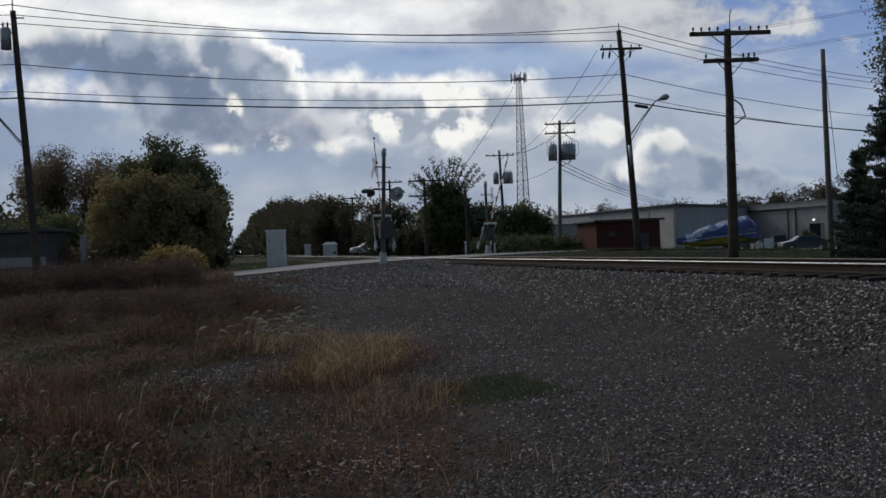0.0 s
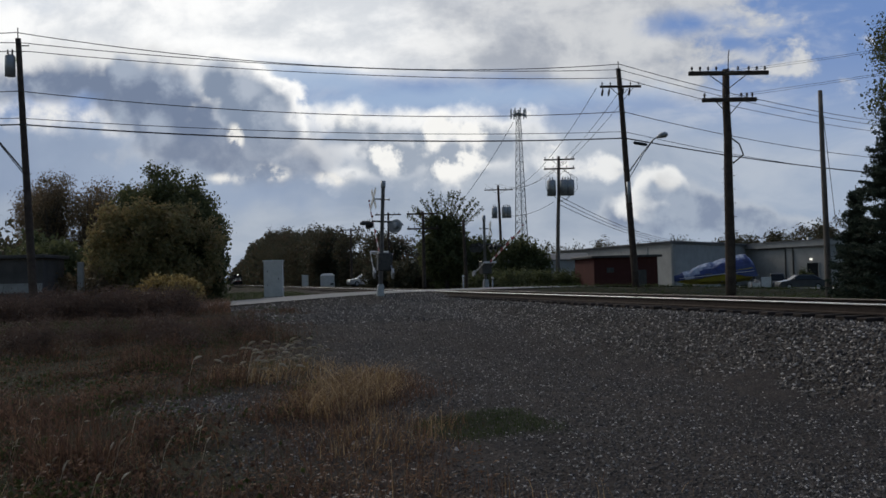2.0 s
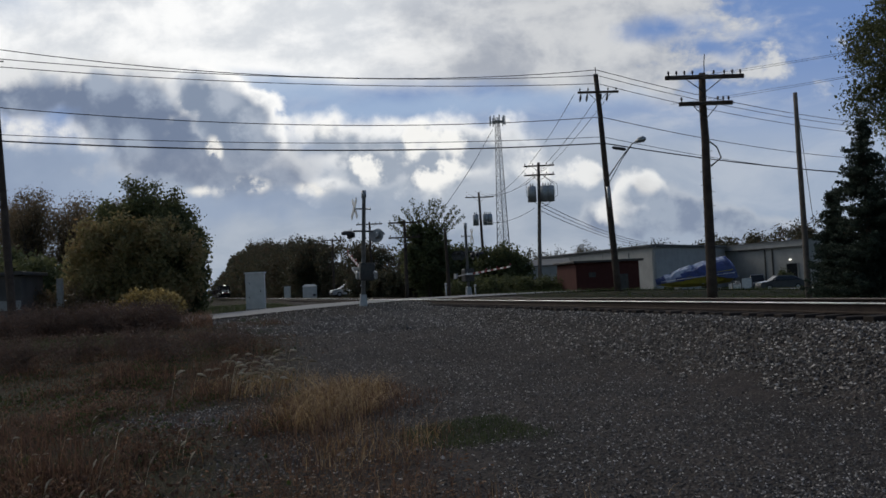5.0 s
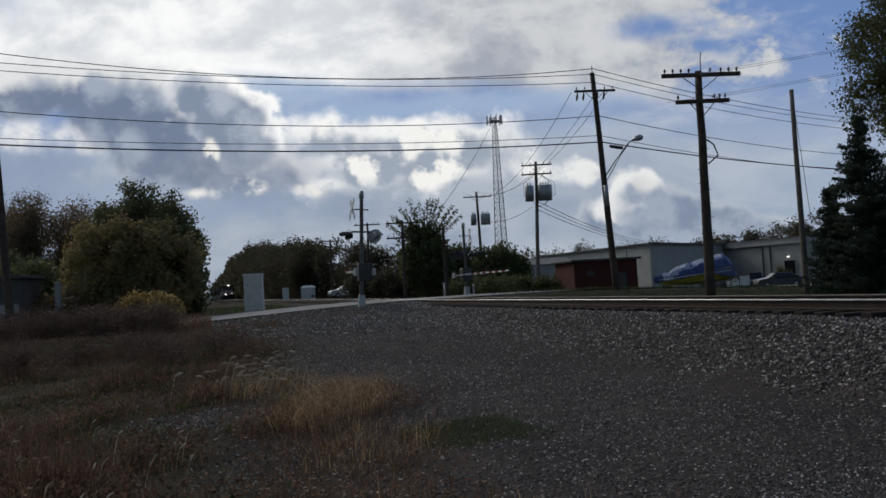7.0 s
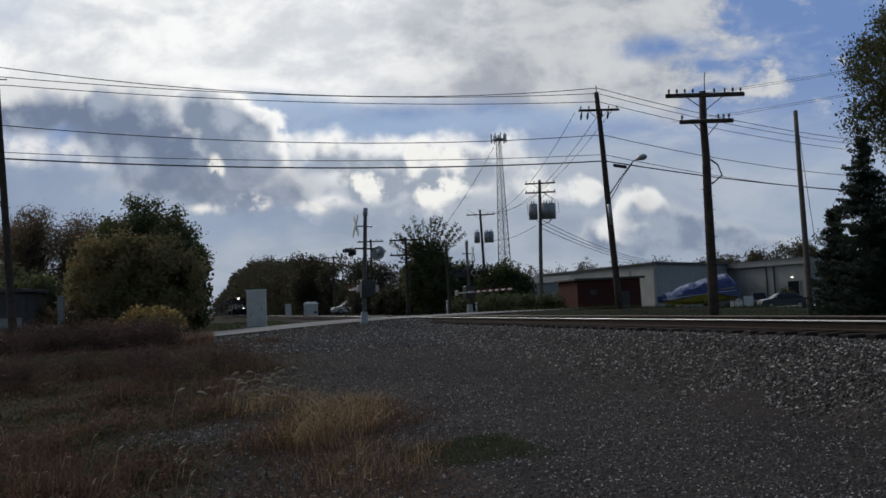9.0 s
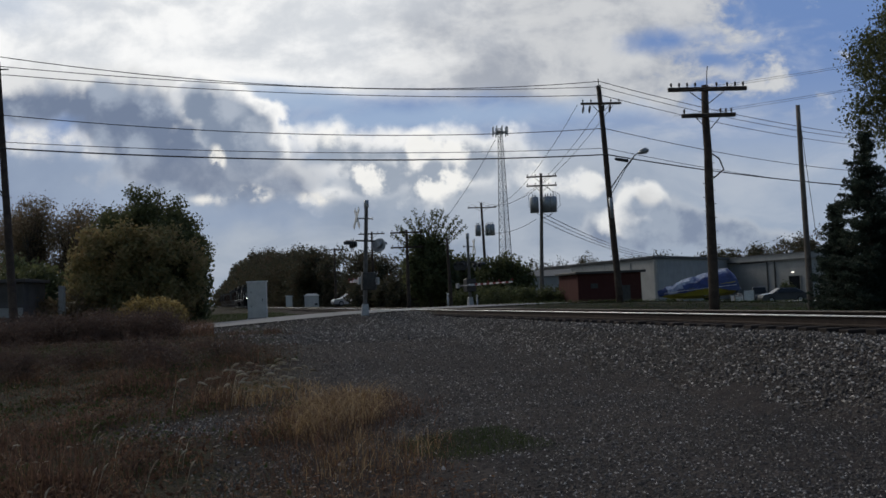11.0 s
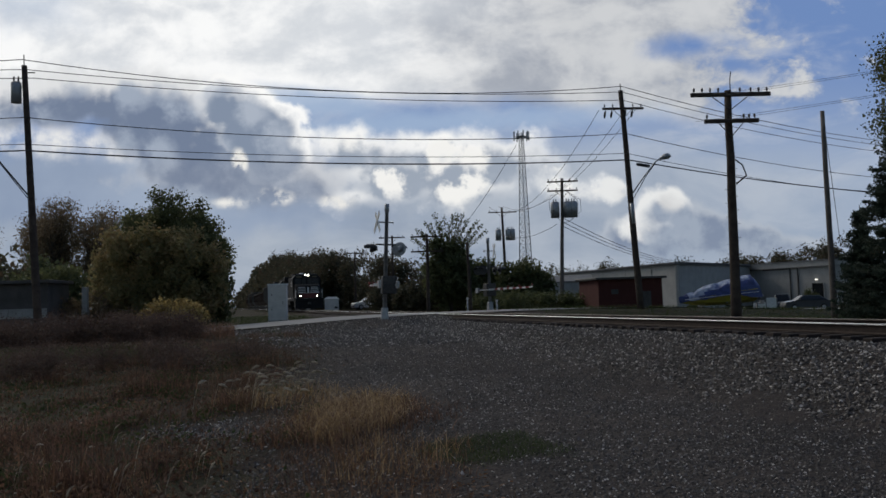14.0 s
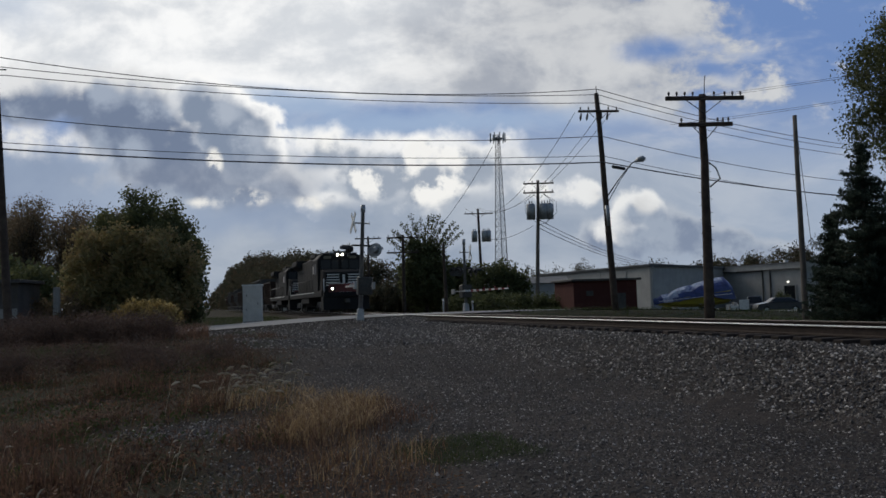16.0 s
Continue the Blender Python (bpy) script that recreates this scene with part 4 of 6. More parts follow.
# ---- boat under a tarp ----
def boat():
    ob = thing("covered_boat", "yellow boat under a crumpled blue tarp on a trailer", "boat", pose(23.1, 75, 0.10, 0, -9.5, 5))
    bm, secs = B(), []
    for k in range(11):
        f = k / 10
        w = 1.15 * (1 - (1 - f) ** 2.2) + 0.03
        keel, rail = 0.75 - 0.35 * f + 0.75 * (1 - f) ** 3 - 0.28, 1.35 - 0.25 * f + 0.15
        x = -3.3 + 6.4 * f
        secs.append([(x, 0, keel), (x, -w * 0.75, keel + 0.28), (x, -w, rail), (x, w, rail), (x, w * 0.75, keel + 0.28)])
    part("hull", loft(bm, secs), YELLOW, ob, "yellow fibreglass hull", bevel=0.01)
    bm, rows = B(), []
    for k in range(27):
        f = k / 26
        w = 1.22 * (1 - (1 - f) ** 2.2) + 0.06
        x = -3.4 + 6.75 * f
        rail = 1.40 - 0.25 * f
        ridge = rail + 0.25 + 0.62 * smooth(0.0, 0.45, f) + 0.30 * smooth(0.4, 0.95, f) - (0.45 if k == 26 else 0.0)
        row = []
        for j in range(13):
            g = j / 12 * 2 - 1
            z = rail + 0.12 - (0.14 + 0.55 * smooth(0.62, 0.95, f)) * (abs(g) > 0.95) - 0.1 * (abs(g) > 0.8) + (ridge - rail) * (1 - abs(g) ** 1.7)
            fold = noise.noise((x * 1.7, g * 3.0, 2.0)) * 0.16 + noise.noise((x * 5, g * 7, 5.0)) * 0.07
            row.append(bm.verts.new((x, g * w * 1.02, z + fold)))
        rows.append(row)
    for r0, r1 in zip(rows, rows[1:]):
        for j in range(12):
            bm.faces.new((r0[j], r0[j + 1], r1[j + 1], r1[j]))
    bm.faces.new(rows[-1])
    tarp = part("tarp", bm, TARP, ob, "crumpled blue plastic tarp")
    # the pale sheen along the tarp's ridge is painted in as colour
    tarp.data.materials.append(TARP_SHEEN)
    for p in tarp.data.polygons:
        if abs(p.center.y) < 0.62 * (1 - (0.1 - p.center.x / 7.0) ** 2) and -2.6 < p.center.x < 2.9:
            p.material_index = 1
    part("tarp_rope", tube(B(), [(-3.0, -0.25, 1.45), (0.2, -1.3, 1.22), (3.1, -1.28, 0.95)], 0.02, 5), WHITE, ob, "pale tie rope")
    part("trailer_beam", box(B(), 0.3, 0, 0.42, 7.4, 0.12, 0.12), GALV, ob)
    for s in (-0.95, 0.95):
        wheel = part("wheel", tube(B(), [(1.2, s - 0.1, 0.33), (1.2, s + 0.1, 0.33)], 0.33, 18), TYRE, ob)
        part("rim", tube(B(), [(1.2, s - 0.105, 0.33), (1.2, s + 0.105, 0.33)], 0.17, 12), GALV, wheel)
    for x in (-1.6, 0.4, 2.4):
        part("bunk", box(B(), x, 0, 0.5, 0.1, 1.5, 0.2), GALV, ob)
    motor = part("outboard_motor", box(B(), 3.55, 0, 0.75, 0.45, 0.4, 0.75, taper=0.8), BLACK, ob, "black outboard motor", bevel=0.03)
    part("motor_leg", box(B(), 3.55, 0, 0.15, 0.2, 0.14, 0.65), BLACK, motor)


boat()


# ---- parked cars ----
def car(label, x, y, z, turn, paint, van=False, bonnet=None):
    ob = thing("parked_car", label, "car", pose(x, y, z, 0, 0, turn), "parked cars")
    L, W, H = 4.5, 1.76, 1.46
    low = [(-2.22, 0.55), (-2.15, 0.80), (-1.2, 0.95), (1.3, 0.98), (2.15, 0.92), (2.25, 0.6), (2.2, 0.28), (-2.2, 0.28)]
    part("body", loft(B(), [[(a, s * W / 2 * k, b) for a, b in low] for s, k in ((-1, 0.94), (-1, 1.0), (1, 1.0), (1, 0.94))]), paint, ob, bevel=0.04)
    top = [(-1.25, 0.93), (-0.45, H), (1.05, H - 0.03), (1.85, 0.95)] if not van else [(-1.3, 0.93), (-0.8, 1.75), (2.1, 1.75), (2.15, 0.95)]
    cabin = part("cabin", loft(B(), [[(a, s * (W / 2 - 0.10 - 0.14 * (b > 1)), b) for a, b in top] for s in (-1, 1)]), paint, ob, bevel=0.04)
    inner = [(a * 0.9 + 0.03, 0.99 + (b - 0.93) * 0.78) for a, b in top]
    for s in (-1, 1):
        part("side_window", loft(B(), [[(a, s * (W / 2 - 0.085 - 0.13 * (b > 1.1) + k), b) for a, b in inner] for k in (0.0, 0.012)]), GLASS_DARK, cabin)
    fa, fb = Vector((top[0][0], 0, top[0][1])), Vector((top[1][0], 0, top[1][1]))
    for pa, pb, off in ((fa, fb, -0.012), (Vector((top[3][0], 0, top[3][1])), Vector((top[2][0], 0, top[2][1])), 0.012)):
        p, q = pa.lerp(pb, 0.12), pa.lerp(pb, 0.88)
        bm = B()
        bm.faces.new([bm.verts.new(v) for v in ((p.x + off, -0.7, p.z), (p.x + off, 0.7, p.z), (q.x + off, 0.62, q.z), (q.x + off, -0.62, q.z))])
        part("windscreen", bm, GLASS_DARK, cabin).modifiers.new("thickness", "SOLIDIFY").thickness = 0.01
    for wx in (-1.38, 1.36):
        for s in (-1, 1):
            wheel = part("wheel", tube(B(), [(wx, s * 0.66, 0.31), (wx, s * 0.87, 0.31)], 0.31, 18), TYRE, ob)
            part("rim", tube(B(), [(wx, s * 0.86, 0.31), (wx, s * 0.885, 0.31)], 0.19, 12), GALV, wheel)
    for s in (-1, 1):
        part("headlight", box(B(), -2.17, s * 0.62, 0.62, 0.08, 0.34, 0.14), LAMP_DIM, ob, "clear headlight")
        part("tail_light", box(B(), 2.2, s * 0.66, 0.68, 0.06, 0.26, 0.16), RED, ob)
    part("bumper", box(B(), -2.22, 0, 0.34, 0.12, 1.6, 0.18), BLACK, ob)
    for s in (-1, 1):
        part("mirror", box(B(), -0.85, s * 0.97, 0.98, 0.12, 0.2, 0.13), paint, ob, bevel=0.02)
    # a panel in paler paint stands in for sky reflected on the bonnet
    if bonnet:
        part("bonnet", loft(B(), [[(a, s * 0.80, b + k) for a, b, k in ((-2.12, 0.815, 0.0), (-1.22, 0.955, 0.0), (-1.22, 0.955, 0.025), (-2.12, 0.815, 0.025))] for s in (-1, 1)]), bonnet, ob, "silver bonnet panel painted as sky sheen")


car("dark sedan with sky sheen painted on its bonnet, parked by the building", 34.5, 85, -0.42, -4, CAR_DARK, False, CAR_SILVER)
car("dark van parked behind a white trailer", 35.2, 93, -0.55, 70, CAR_DARK, True)


def utility_trailer():
    ob = thing("utility_trailer", "small white box trailer with cluttered bed beside the boat", "trailer", pose(28.7, 80, -0.52, 0, 0, -6))
    part("bed", box(B(), 0, 0, 0.45, 1.9, 1.3, 0.1), GALV, ob, bevel=0.01)
    part("headboard", box(B(), 0.42, -0.62, 0.55, 0.98, 0.05, 0.92), WHITE, ob, "white painted panel", bevel=0.01)
    part("side_board", box(B(), -0.45, -0.62, 0.55, 0.8, 0.05, 0.38), WHITE, ob, "low white side board", bevel=0.01)
    part("back_board", box(B(), 0, 0.62, 0.55, 1.8, 0.05, 0.5), WHITE, ob, bevel=0.01)
    for x in (-0.85, -0.05, 0.9):
        part("stake", box(B(), x, -0.66, 0.4, 0.06, 0.05, 1.1), DARK_STEEL, ob)
    for s in (-0.72, 0.72):
        wheel = part("wheel", tube(B(), [(0.1, s - 0.09, 0.30), (0.1, s + 0.09, 0.30)], 0.30, 16), TYRE, ob)
        part("rim", tube(B(), [(0.1, s - 0.095, 0.30), (0.1, s + 0.095, 0.30)], 0.16, 12), GALV, wheel)
    part("drawbar", tube(B(), [(-0.9, 0, 0.48), (-1.9, 0, 0.42)], 0.05, 6), GALV, ob)
    part("jockey_wheel", tube(B(), [(-1.8, 0, 0.0), (-1.8, 0, 0.75)], 0.05, 6), GALV, ob)
    for x, y, h in ((-0.6, -0.2, 0.5), (-0.2, 0.2, 0.7), (0.3, 0.1, 0.35)):
        part("load_bundle", box(B(), x, y, 0.55, 0.42, 0.5, h, taper=0.8), CONCRETE if h > 0.4 else CAR_DARK, ob, bevel=0.03)


utility_trailer()
car("silver car parked near trees beyond the crossing", -9.6, 104, 0.9, 20, CAR_SILVER)
car("white car parked near trees beyond the crossing", -7.2, 101, 0.9, 12, CAR_WHITE)


# ---- train ----
train = []


def bogie(parent, y, wheels=3, r=0.52):
    frame_ob = part("truck_frame", box(B(), 0, y, 0.42, 2.2, 0.9 * wheels + 1.0, 0.42), DARK_STEEL, parent, "dark truck frame", bevel=0.04)
    for k in range(wheels):
        yy = y + (k - (wheels - 1) / 2) * (1.75 if wheels == 3 else 1.78)
        for s in (-1, 1):
            part("wheel", tube(B(), [(s * 0.68, yy, r), (s * 0.82, yy, r)], r, 20), DARK_STEEL, frame_ob)
            part("axle_box", box(B(), s * 1.08, yy, 0.36, 0.16, 0.36, 0.36), DARK_STEEL, frame_ob, bevel=0.02)


def locomotive(label, lit):
    ob = thing("locomotive", label, "locomotive", None, "train")
    L = 22.3
    part("underframe", box(B(), 0, L / 2, 1.18, 3.05, L - 1.2, 0.42), LOCO_BLACK, ob, bevel=0.03)
    part("sill_stripe", box(B(), -1.54, L / 2 + 1.6, 1.52, 0.03, L - 6.0, 0.06), WHITE, ob, "thin white sill line")
    part("pilot", loft(B(), [[(-1.5, y0, 0.22), (1.5, y0, 0.22), (1.5, y1, 1.15), (-1.5, y1, 1.15)] for y0, y1 in ((-0.15, 0.05), (0.55, 0.6))]), LOCO_BLACK, ob, "black snow plough pilot", bevel=0.02)
    part("anticlimber", box(B(), 0, 0.18, 1.15, 2.9, 0.5, 0.34), LOCO_BLACK, ob, bevel=0.02)
    for s in (-1, 1):
        part("step_well", box(B(), s * 1.3, 0.85, 0.35, 0.4, 0.7, 0.85), LOCO_BLACK, ob)
        part("handrail", tube(B(), [(s * 1.42, 0.1, 1.45), (s * 1.42, 0.1, 2.45), (s * 1.35, 0.75, 2.45)], 0.03, 6), WHITE, ob, "white handrail")
        light = part("ditch_light", tube(B(), [(s * 0.88, -0.06, 1.74), (s * 0.88, 0.1, 1.74)], 0.078, 14), LAMP_WHITE if lit else LAMP_DIM, ob, "round ditch light")
        part("light_rim", tube(B(), [(s * 0.88, -0.02, 1.74), (s * 0.88, 0.14, 1.74)], 0.19, 14), LOCO_BLACK, light)
    part("front_plate", box(B(), 0, 0.10, 1.48, 2.2, 0.06, 0.62), PILOT_RED, ob, "dull red end plate")
    part("plate_rail", tube(B(), [(-1.1, 0.04, 2.1), (1.1, 0.04, 2.1)], 0.025, 5), WHITE, ob)
    for k in range(4):
        part("number_bar", box(B(), -0.35 + 0.22 * k, 0.045, 1.30, 0.15, 0.03, 0.20), WHITE, ob, "white bar in place of a number")
    # nose, cab, hood
    part("nose", loft(B(), [[(-w, y, 1.6), (w, y, 1.6), (w * k, y + b, h), (-w * k, y + b, h)] for y, w, h, k, b in ((0.95, 1.22, 2.98, 0.94, 0.10), (1.35, 1.40, 3.14, 0.92, 0.05), (2.9, 1.44, 3.24, 0.95, 0.0))]), LOCO_BLACK, ob, "black chiselled nose", bevel=0.03)
    for k in range(5):
        for s in (-1, 1):
            part("nose_stripe", box(B(), s * 0.70, 1.0, 1.98 + 0.19 * k, 0.92 - 0.04 * k, 0.22, 0.075), WHITE, ob, "white nose stripe")
    part("cab_roof_edge", box(B(), 0, 2.50, 4.40, 2.3, 0.10, 0.06), LOCO_TRIM, ob, "pale grey roof edge")
    part("emblem", box(B(), 0, 0.93, 2.15, 0.16, 0.03, 0.62), WHITE, ob, "plain white emblem")
    part("nose_door", box(B(), 0, 0.98, 1.65, 0.42, 0.08, 1.2), LOCO_BLACK, ob, bevel=0.01)
    cab = part("cab", loft(B(), [[(-1.52, y, 1.6), (1.52, y, 1.6), (1.52, y, 3.95), (1.15, y, 4.42), (-1.15, y, 4.42), (-1.52, y, 3.95)] for y in (2.55, 5.3)]), LOCO_BLACK, ob, bevel=0.04)
    for x0, w in ((-0.98, 0.72), (-0.34, 0.5), (0.34, 0.5), (0.98, 0.72)):
        part("windscreen", box(B(), x0 * 0.98, 2.53, 3.25, w * 0.9, 0.05, 0.66), LOCO_GLASS, cab)
    for s in (-1, 1):
        part("side_window", box(B(), s * 1.525, 3.7, 2.9, 0.04, 1.5, 0.75), LOCO_GLASS, cab)
        part("window_frame", box(B(), s * 1.53, 4.75, 2.95, 0.04, 0.45, 0.6), CABINET, cab, "pale framed side window")
        part("number_board", box(B(), s * 0.85, 2.5, 4.02, 0.52, 0.05, 0.2), GLASS_DARK, cab)
    for s in (-1, 1):
        part("headlight", tube(B(), [(s * 0.16, 2.42, 4.30), (s * 0.16, 2.6, 4.30)], 0.078, 14), LAMP_WHITE if lit else LAMP_DIM, cab, "lit headlight")
    part("headlight_box", box(B(), 0, 2.62, 4.1, 0.8, 0.2, 0.42), LOCO_BLACK, cab, bevel=0.02)
    part("horn", tube(B(), [(0.3, 3.4, 4.5), (0.3, 3.9, 4.62), (0.3, 4.1, 4.62)], [0.10, 0.05, 0.04], 8), DARK_STEEL, cab)
    part("antenna_dome", tube(B(), [(-0.4, 3.8, 4.4), (-0.4, 3.8, 4.62)], [0.28, 0.2], 12), WHITE, cab)
    part("air_unit", box(B(), 0, 4.6, 4.4, 1.3, 0.9, 0.28), LOCO_GREY, cab, bevel=0.03)
    hood = part("engine_hood", box(B(), 0, 12.6, 1.6, 2.1, 14.7, 2.72), LOCO_GREY, ob, "dusty black engine hood", bevel=0.06)
    part("radiator_hood", loft(B(), [[(-1.0, y, 3.7), (1.0, y, 3.7), (1.5, y, 4.1), (1.5, y, 4.55), (-1.5, y, 4.55), (-1.5, y, 4.1)] for y in (16.4, 20.3)]), LOCO_GREY, hood, "flared radiator section", bevel=0.03)
    part("dynamic_brake", box(B(), 0, 8.0, 4.32, 2.4, 3.2, 0.3), LOCO_GREY, hood, bevel=0.03)
    for k in range(5):
        part("roof_fan", tube(B(), [(0, 9.5 + 2.2 * k, 4.3), (0, 9.5 + 2.2 * k, 4.62)], 0.55, 14), LOCO_BLACK, hood)
    for k in range(16):
        for s in (-1, 1):
            part("hood_door", box(B(), s * 1.055, 6.0 + 0.88 * k, 1.85, 0.03, 0.78, 1.75), LOCO_GREY, hood)
    for k in range(4):
        part("side_louvre", box(B(), -1.08, 6.6 + 0.9 * k, 3.66, 0.05, 0.7, 0.5), LOCO_BLACK, hood)
    part("stack", box(B(), 0, 11.5, 4.3, 0.8, 1.1, 0.35), LOCO_BLACK, hood)
    for s in (-1, 1):
        part("walkway_rail", tube(B(), [(s * 1.48, 5.6, 2.55), (s * 1.48, 20.9, 2.55)], 0.022, 5), DARK_STEEL, ob)
        for k in range(9):
            part("stanchion", tube(B(), [(s * 1.48, 5.8 + 1.85 * k, 1.6), (s * 1.48, 5.8 + 1.85 * k, 2.55)], 0.02, 5), DARK_STEEL, ob)
    tank = [(-0.9, 0.45), (0.9, 0.45), (1.45, 0.75), (1.45, 1.2), (-1.45, 1.2), (-1.45, 0.75)]
    part("fuel_tank", loft(B(), [[(a, y, b) for a, b in tank] for y in (8.6, 13.8)]), LOCO_GREY, ob, "dusty fuel tank", bevel=0.03)
    for y in (4.4, 17.9):
        bogie(ob, y)
    part("coupler", box(B(), 0, -0.35, 0.72, 0.28, 0.9, 0.28), DARK_STEEL, ob)
    ob.scale = (1.16, 1.0, 1.04)
    return ob


train.append((locomotive("black diesel locomotive with white nose stripes, lights lit", True), 0.0))
train.append((locomotive("black diesel locomotive coupled behind the lead engine", False), 22.9))


def hopper_car(label, tall, paint):
    ob = thing("freight_car", label, "freight car", None, "train")
    L = 15.6
    part("body", loft(B(), [[(-w, y, z0), (w, y, z0), (1.55, y, 1.9), (1.55, y, tall), (-1.55, y, tall), (-1.55, y, 1.9)] for y, z0, w in ((0.4, 1.9, 1.5), (2.6, 1.0, 1.0), (13.0, 1.0, 1.0), (15.2, 1.9, 1.5))]), paint, ob, bevel=0.03)
    for k in range(10):
        for s in (-1, 1):
            part("rib", box(B(), s * 1.59, 1.2 + 1.47 * k, 1.9, 0.10, 0.14, tall - 1.9), paint, ob)
    part("top_chord", box(B(), 0, L / 2, tall, 3.3, 15.0, 0.14), paint, ob)
    part("sill", box(B(), 0, L / 2, 0.95, 0.7, L, 0.3), DARK_STEEL, ob)
    for y in (2.0, 13.6):
        bogie(ob, y, 2, 0.45)
    return ob


CAR_RUST = material("rusty_freight_paint", (0.040, 0.027, 0.022), (0.065, 0.043, 0.034), 0.75, 0, 0.9, 0.1, 20)
CAR_GREY = material("grey_freight_paint", (0.065, 0.065, 0.065), (0.10, 0.098, 0.094), 0.7, 0, 0.9, 0.1, 20)
kinds = [hopper_car("rusty brown open freight car of the train", 3.6, CAR_RUST), hopper_car("grey covered hopper car of the train", 4.4, CAR_GREY)]
for k in range(9):
    ob = kinds[k] if k < 2 else copy_thing(kinds[k % 2 if k % 3 else 0], Matrix.Identity(4))
    train.append((ob, 45.8 + 16.0 * k))


# ---- plants ----
rng = np.random.default_rng(4)


def leaf_cloud(centres, n, spread, size, droop=0.0):
    """Leaves round cluster centres: each a small folded rhombus. Returns vertices and faces."""
    idx = rng.integers(0, len(centres), n)
    c = centres[idx] + rng.normal(0, 1, (n, 3)) * spread
    a = rng.normal(0, 1, (n, 3))
    a /= np.linalg.norm(a, axis=1)[:, None]
    a[:, 2] -= droop
    b = np.cross(a, rng.normal(0, 1, (n, 3)))
    b /= np.linalg.norm(b, axis=1)[:, None] + 1e-6
    s = size * rng.uniform(0.6, 1.4, (n, 1))
    v = np.stack([c - a * s, c - b * s * 0.55, c + a * s, c + b * s * 0.55], 1).reshape(-1, 3)
    f = np.arange(4 * n).reshape(n, 4)
    return v, f


def mesh_np(name, v, f, mat, parent=None):
    me = bpy.data.meshes.new(name)
    me.vertices.add(len(v))
    me.vertices.foreach_set("co", v.astype(np.float32).ravel())
    k = f.shape[1]
    me.loops.add(f.size)
    me.loops.foreach_set("vertex_index", f.astype(np.int32).ravel())
    me.polygons.add(len(f))
    me.polygons.foreach_set("loop_start", np.arange(0, f.size, k, dtype=np.int32))
    me.polygons.foreach_set("loop_total", np.full(len(f), k, dtype=np.int32))
    me.materials.append(mat)
    me.update(calc_edges=True)
    me.validate()
    ob = new(name, me)
    ob.parent = parent
    return ob


def clusters(blobs, n, shell=0.55):
    """Points in ellipsoids (x, y, z, rx, ry, rz), more of them near the skin."""
    blobs = np.array(blobs, float)
    w = blobs[:, 3] * blobs[:, 4] * blobs[:, 5]
    idx = rng.choice(len(blobs), n, p=w / w.sum())
    d = rng.normal(0, 1, (n, 3))
    d /= np.linalg.norm(d, axis=1)[:, None]
    r = rng.uniform(shell, 1.0, (n, 1)) ** 0.7 * rng.uniform(0.86, 1.05, (n, 1))
    return blobs[idx, :3] + d * r * blobs[idx, 3:]


def tree(label, x, y, h, blobs, mat, leaves, size, trunk=0.2, spread=0.3, name="tree", groups=160, shell=0.5, z=None):
    z = land(x, y) if z is None else z
    ob = thing(name, label, "shrub" if name == "bush" else "tree", pose(x, y, z), "trees and bushes")
    cl = clusters(blobs, groups, shell)
    bm = B()
    tube(bm, [(0, 0, -0.2), (0.05, 0.03, h * 0.3), (0, 0, h * 0.62), (0.1, 0, h * 0.9)], [trunk, trunk * 0.75, trunk * 0.4, trunk * 0.08], 8)
    for k in range(min(len(cl), 46)):
        p = Vector(cl[k])
        s = Vector((0, 0, min(h * random.uniform(0.12, 0.6), max(0.2, p.z * 0.8))))
        m = s.lerp(p, 0.55) + Vector((0, 0, 0.12 * (p - s).length))
        tube(bm, [s, m, p], [trunk * 0.3, trunk * 0.16, trunk * 0.04], 5)
    part("trunk", bm, BARK, ob, "brown trunk and limbs")
    v, f = leaf_cloud(cl, leaves, spread, size)
    mesh_np("crown", v, f, mat, ob)
    return ob


LEAF_GREEN = leaf_material("dark_green_leaves", (0.058, 0.069, 0.034), (0.095, 0.106, 0.048), (0.13, 0.13, 0.06))
LEAF_TURN = leaf_material("turning_leaves", (0.11, 0.115, 0.062), (0.20, 0.178, 0.082), (0.265, 0.205, 0.096), (0.27, 0.172, 0.088))
LEAF_RUST = leaf_material("autumn_leaves", (0.080, 0.076, 0.050), (0.135, 0.108, 0.066), (0.185, 0.132, 0.080), (0.12, 0.080, 0.055))
LEAF_YELLOW = leaf_material("yellow_leaves", (0.12, 0.085, 0.032), (0.32, 0.23, 0.085), (0.54, 0.43, 0.20))
NEEDLES = leaf_material("spruce_needles", (0.024, 0.036, 0.028), (0.040, 0.056, 0.042), (0.06, 0.076, 0.056))
LEAF_FAR = leaf_material("far_leaves", (0.044, 0.049, 0.037), (0.062, 0.065, 0.041), (0.090, 0.074, 0.046), (0.088, 0.060, 0.043))

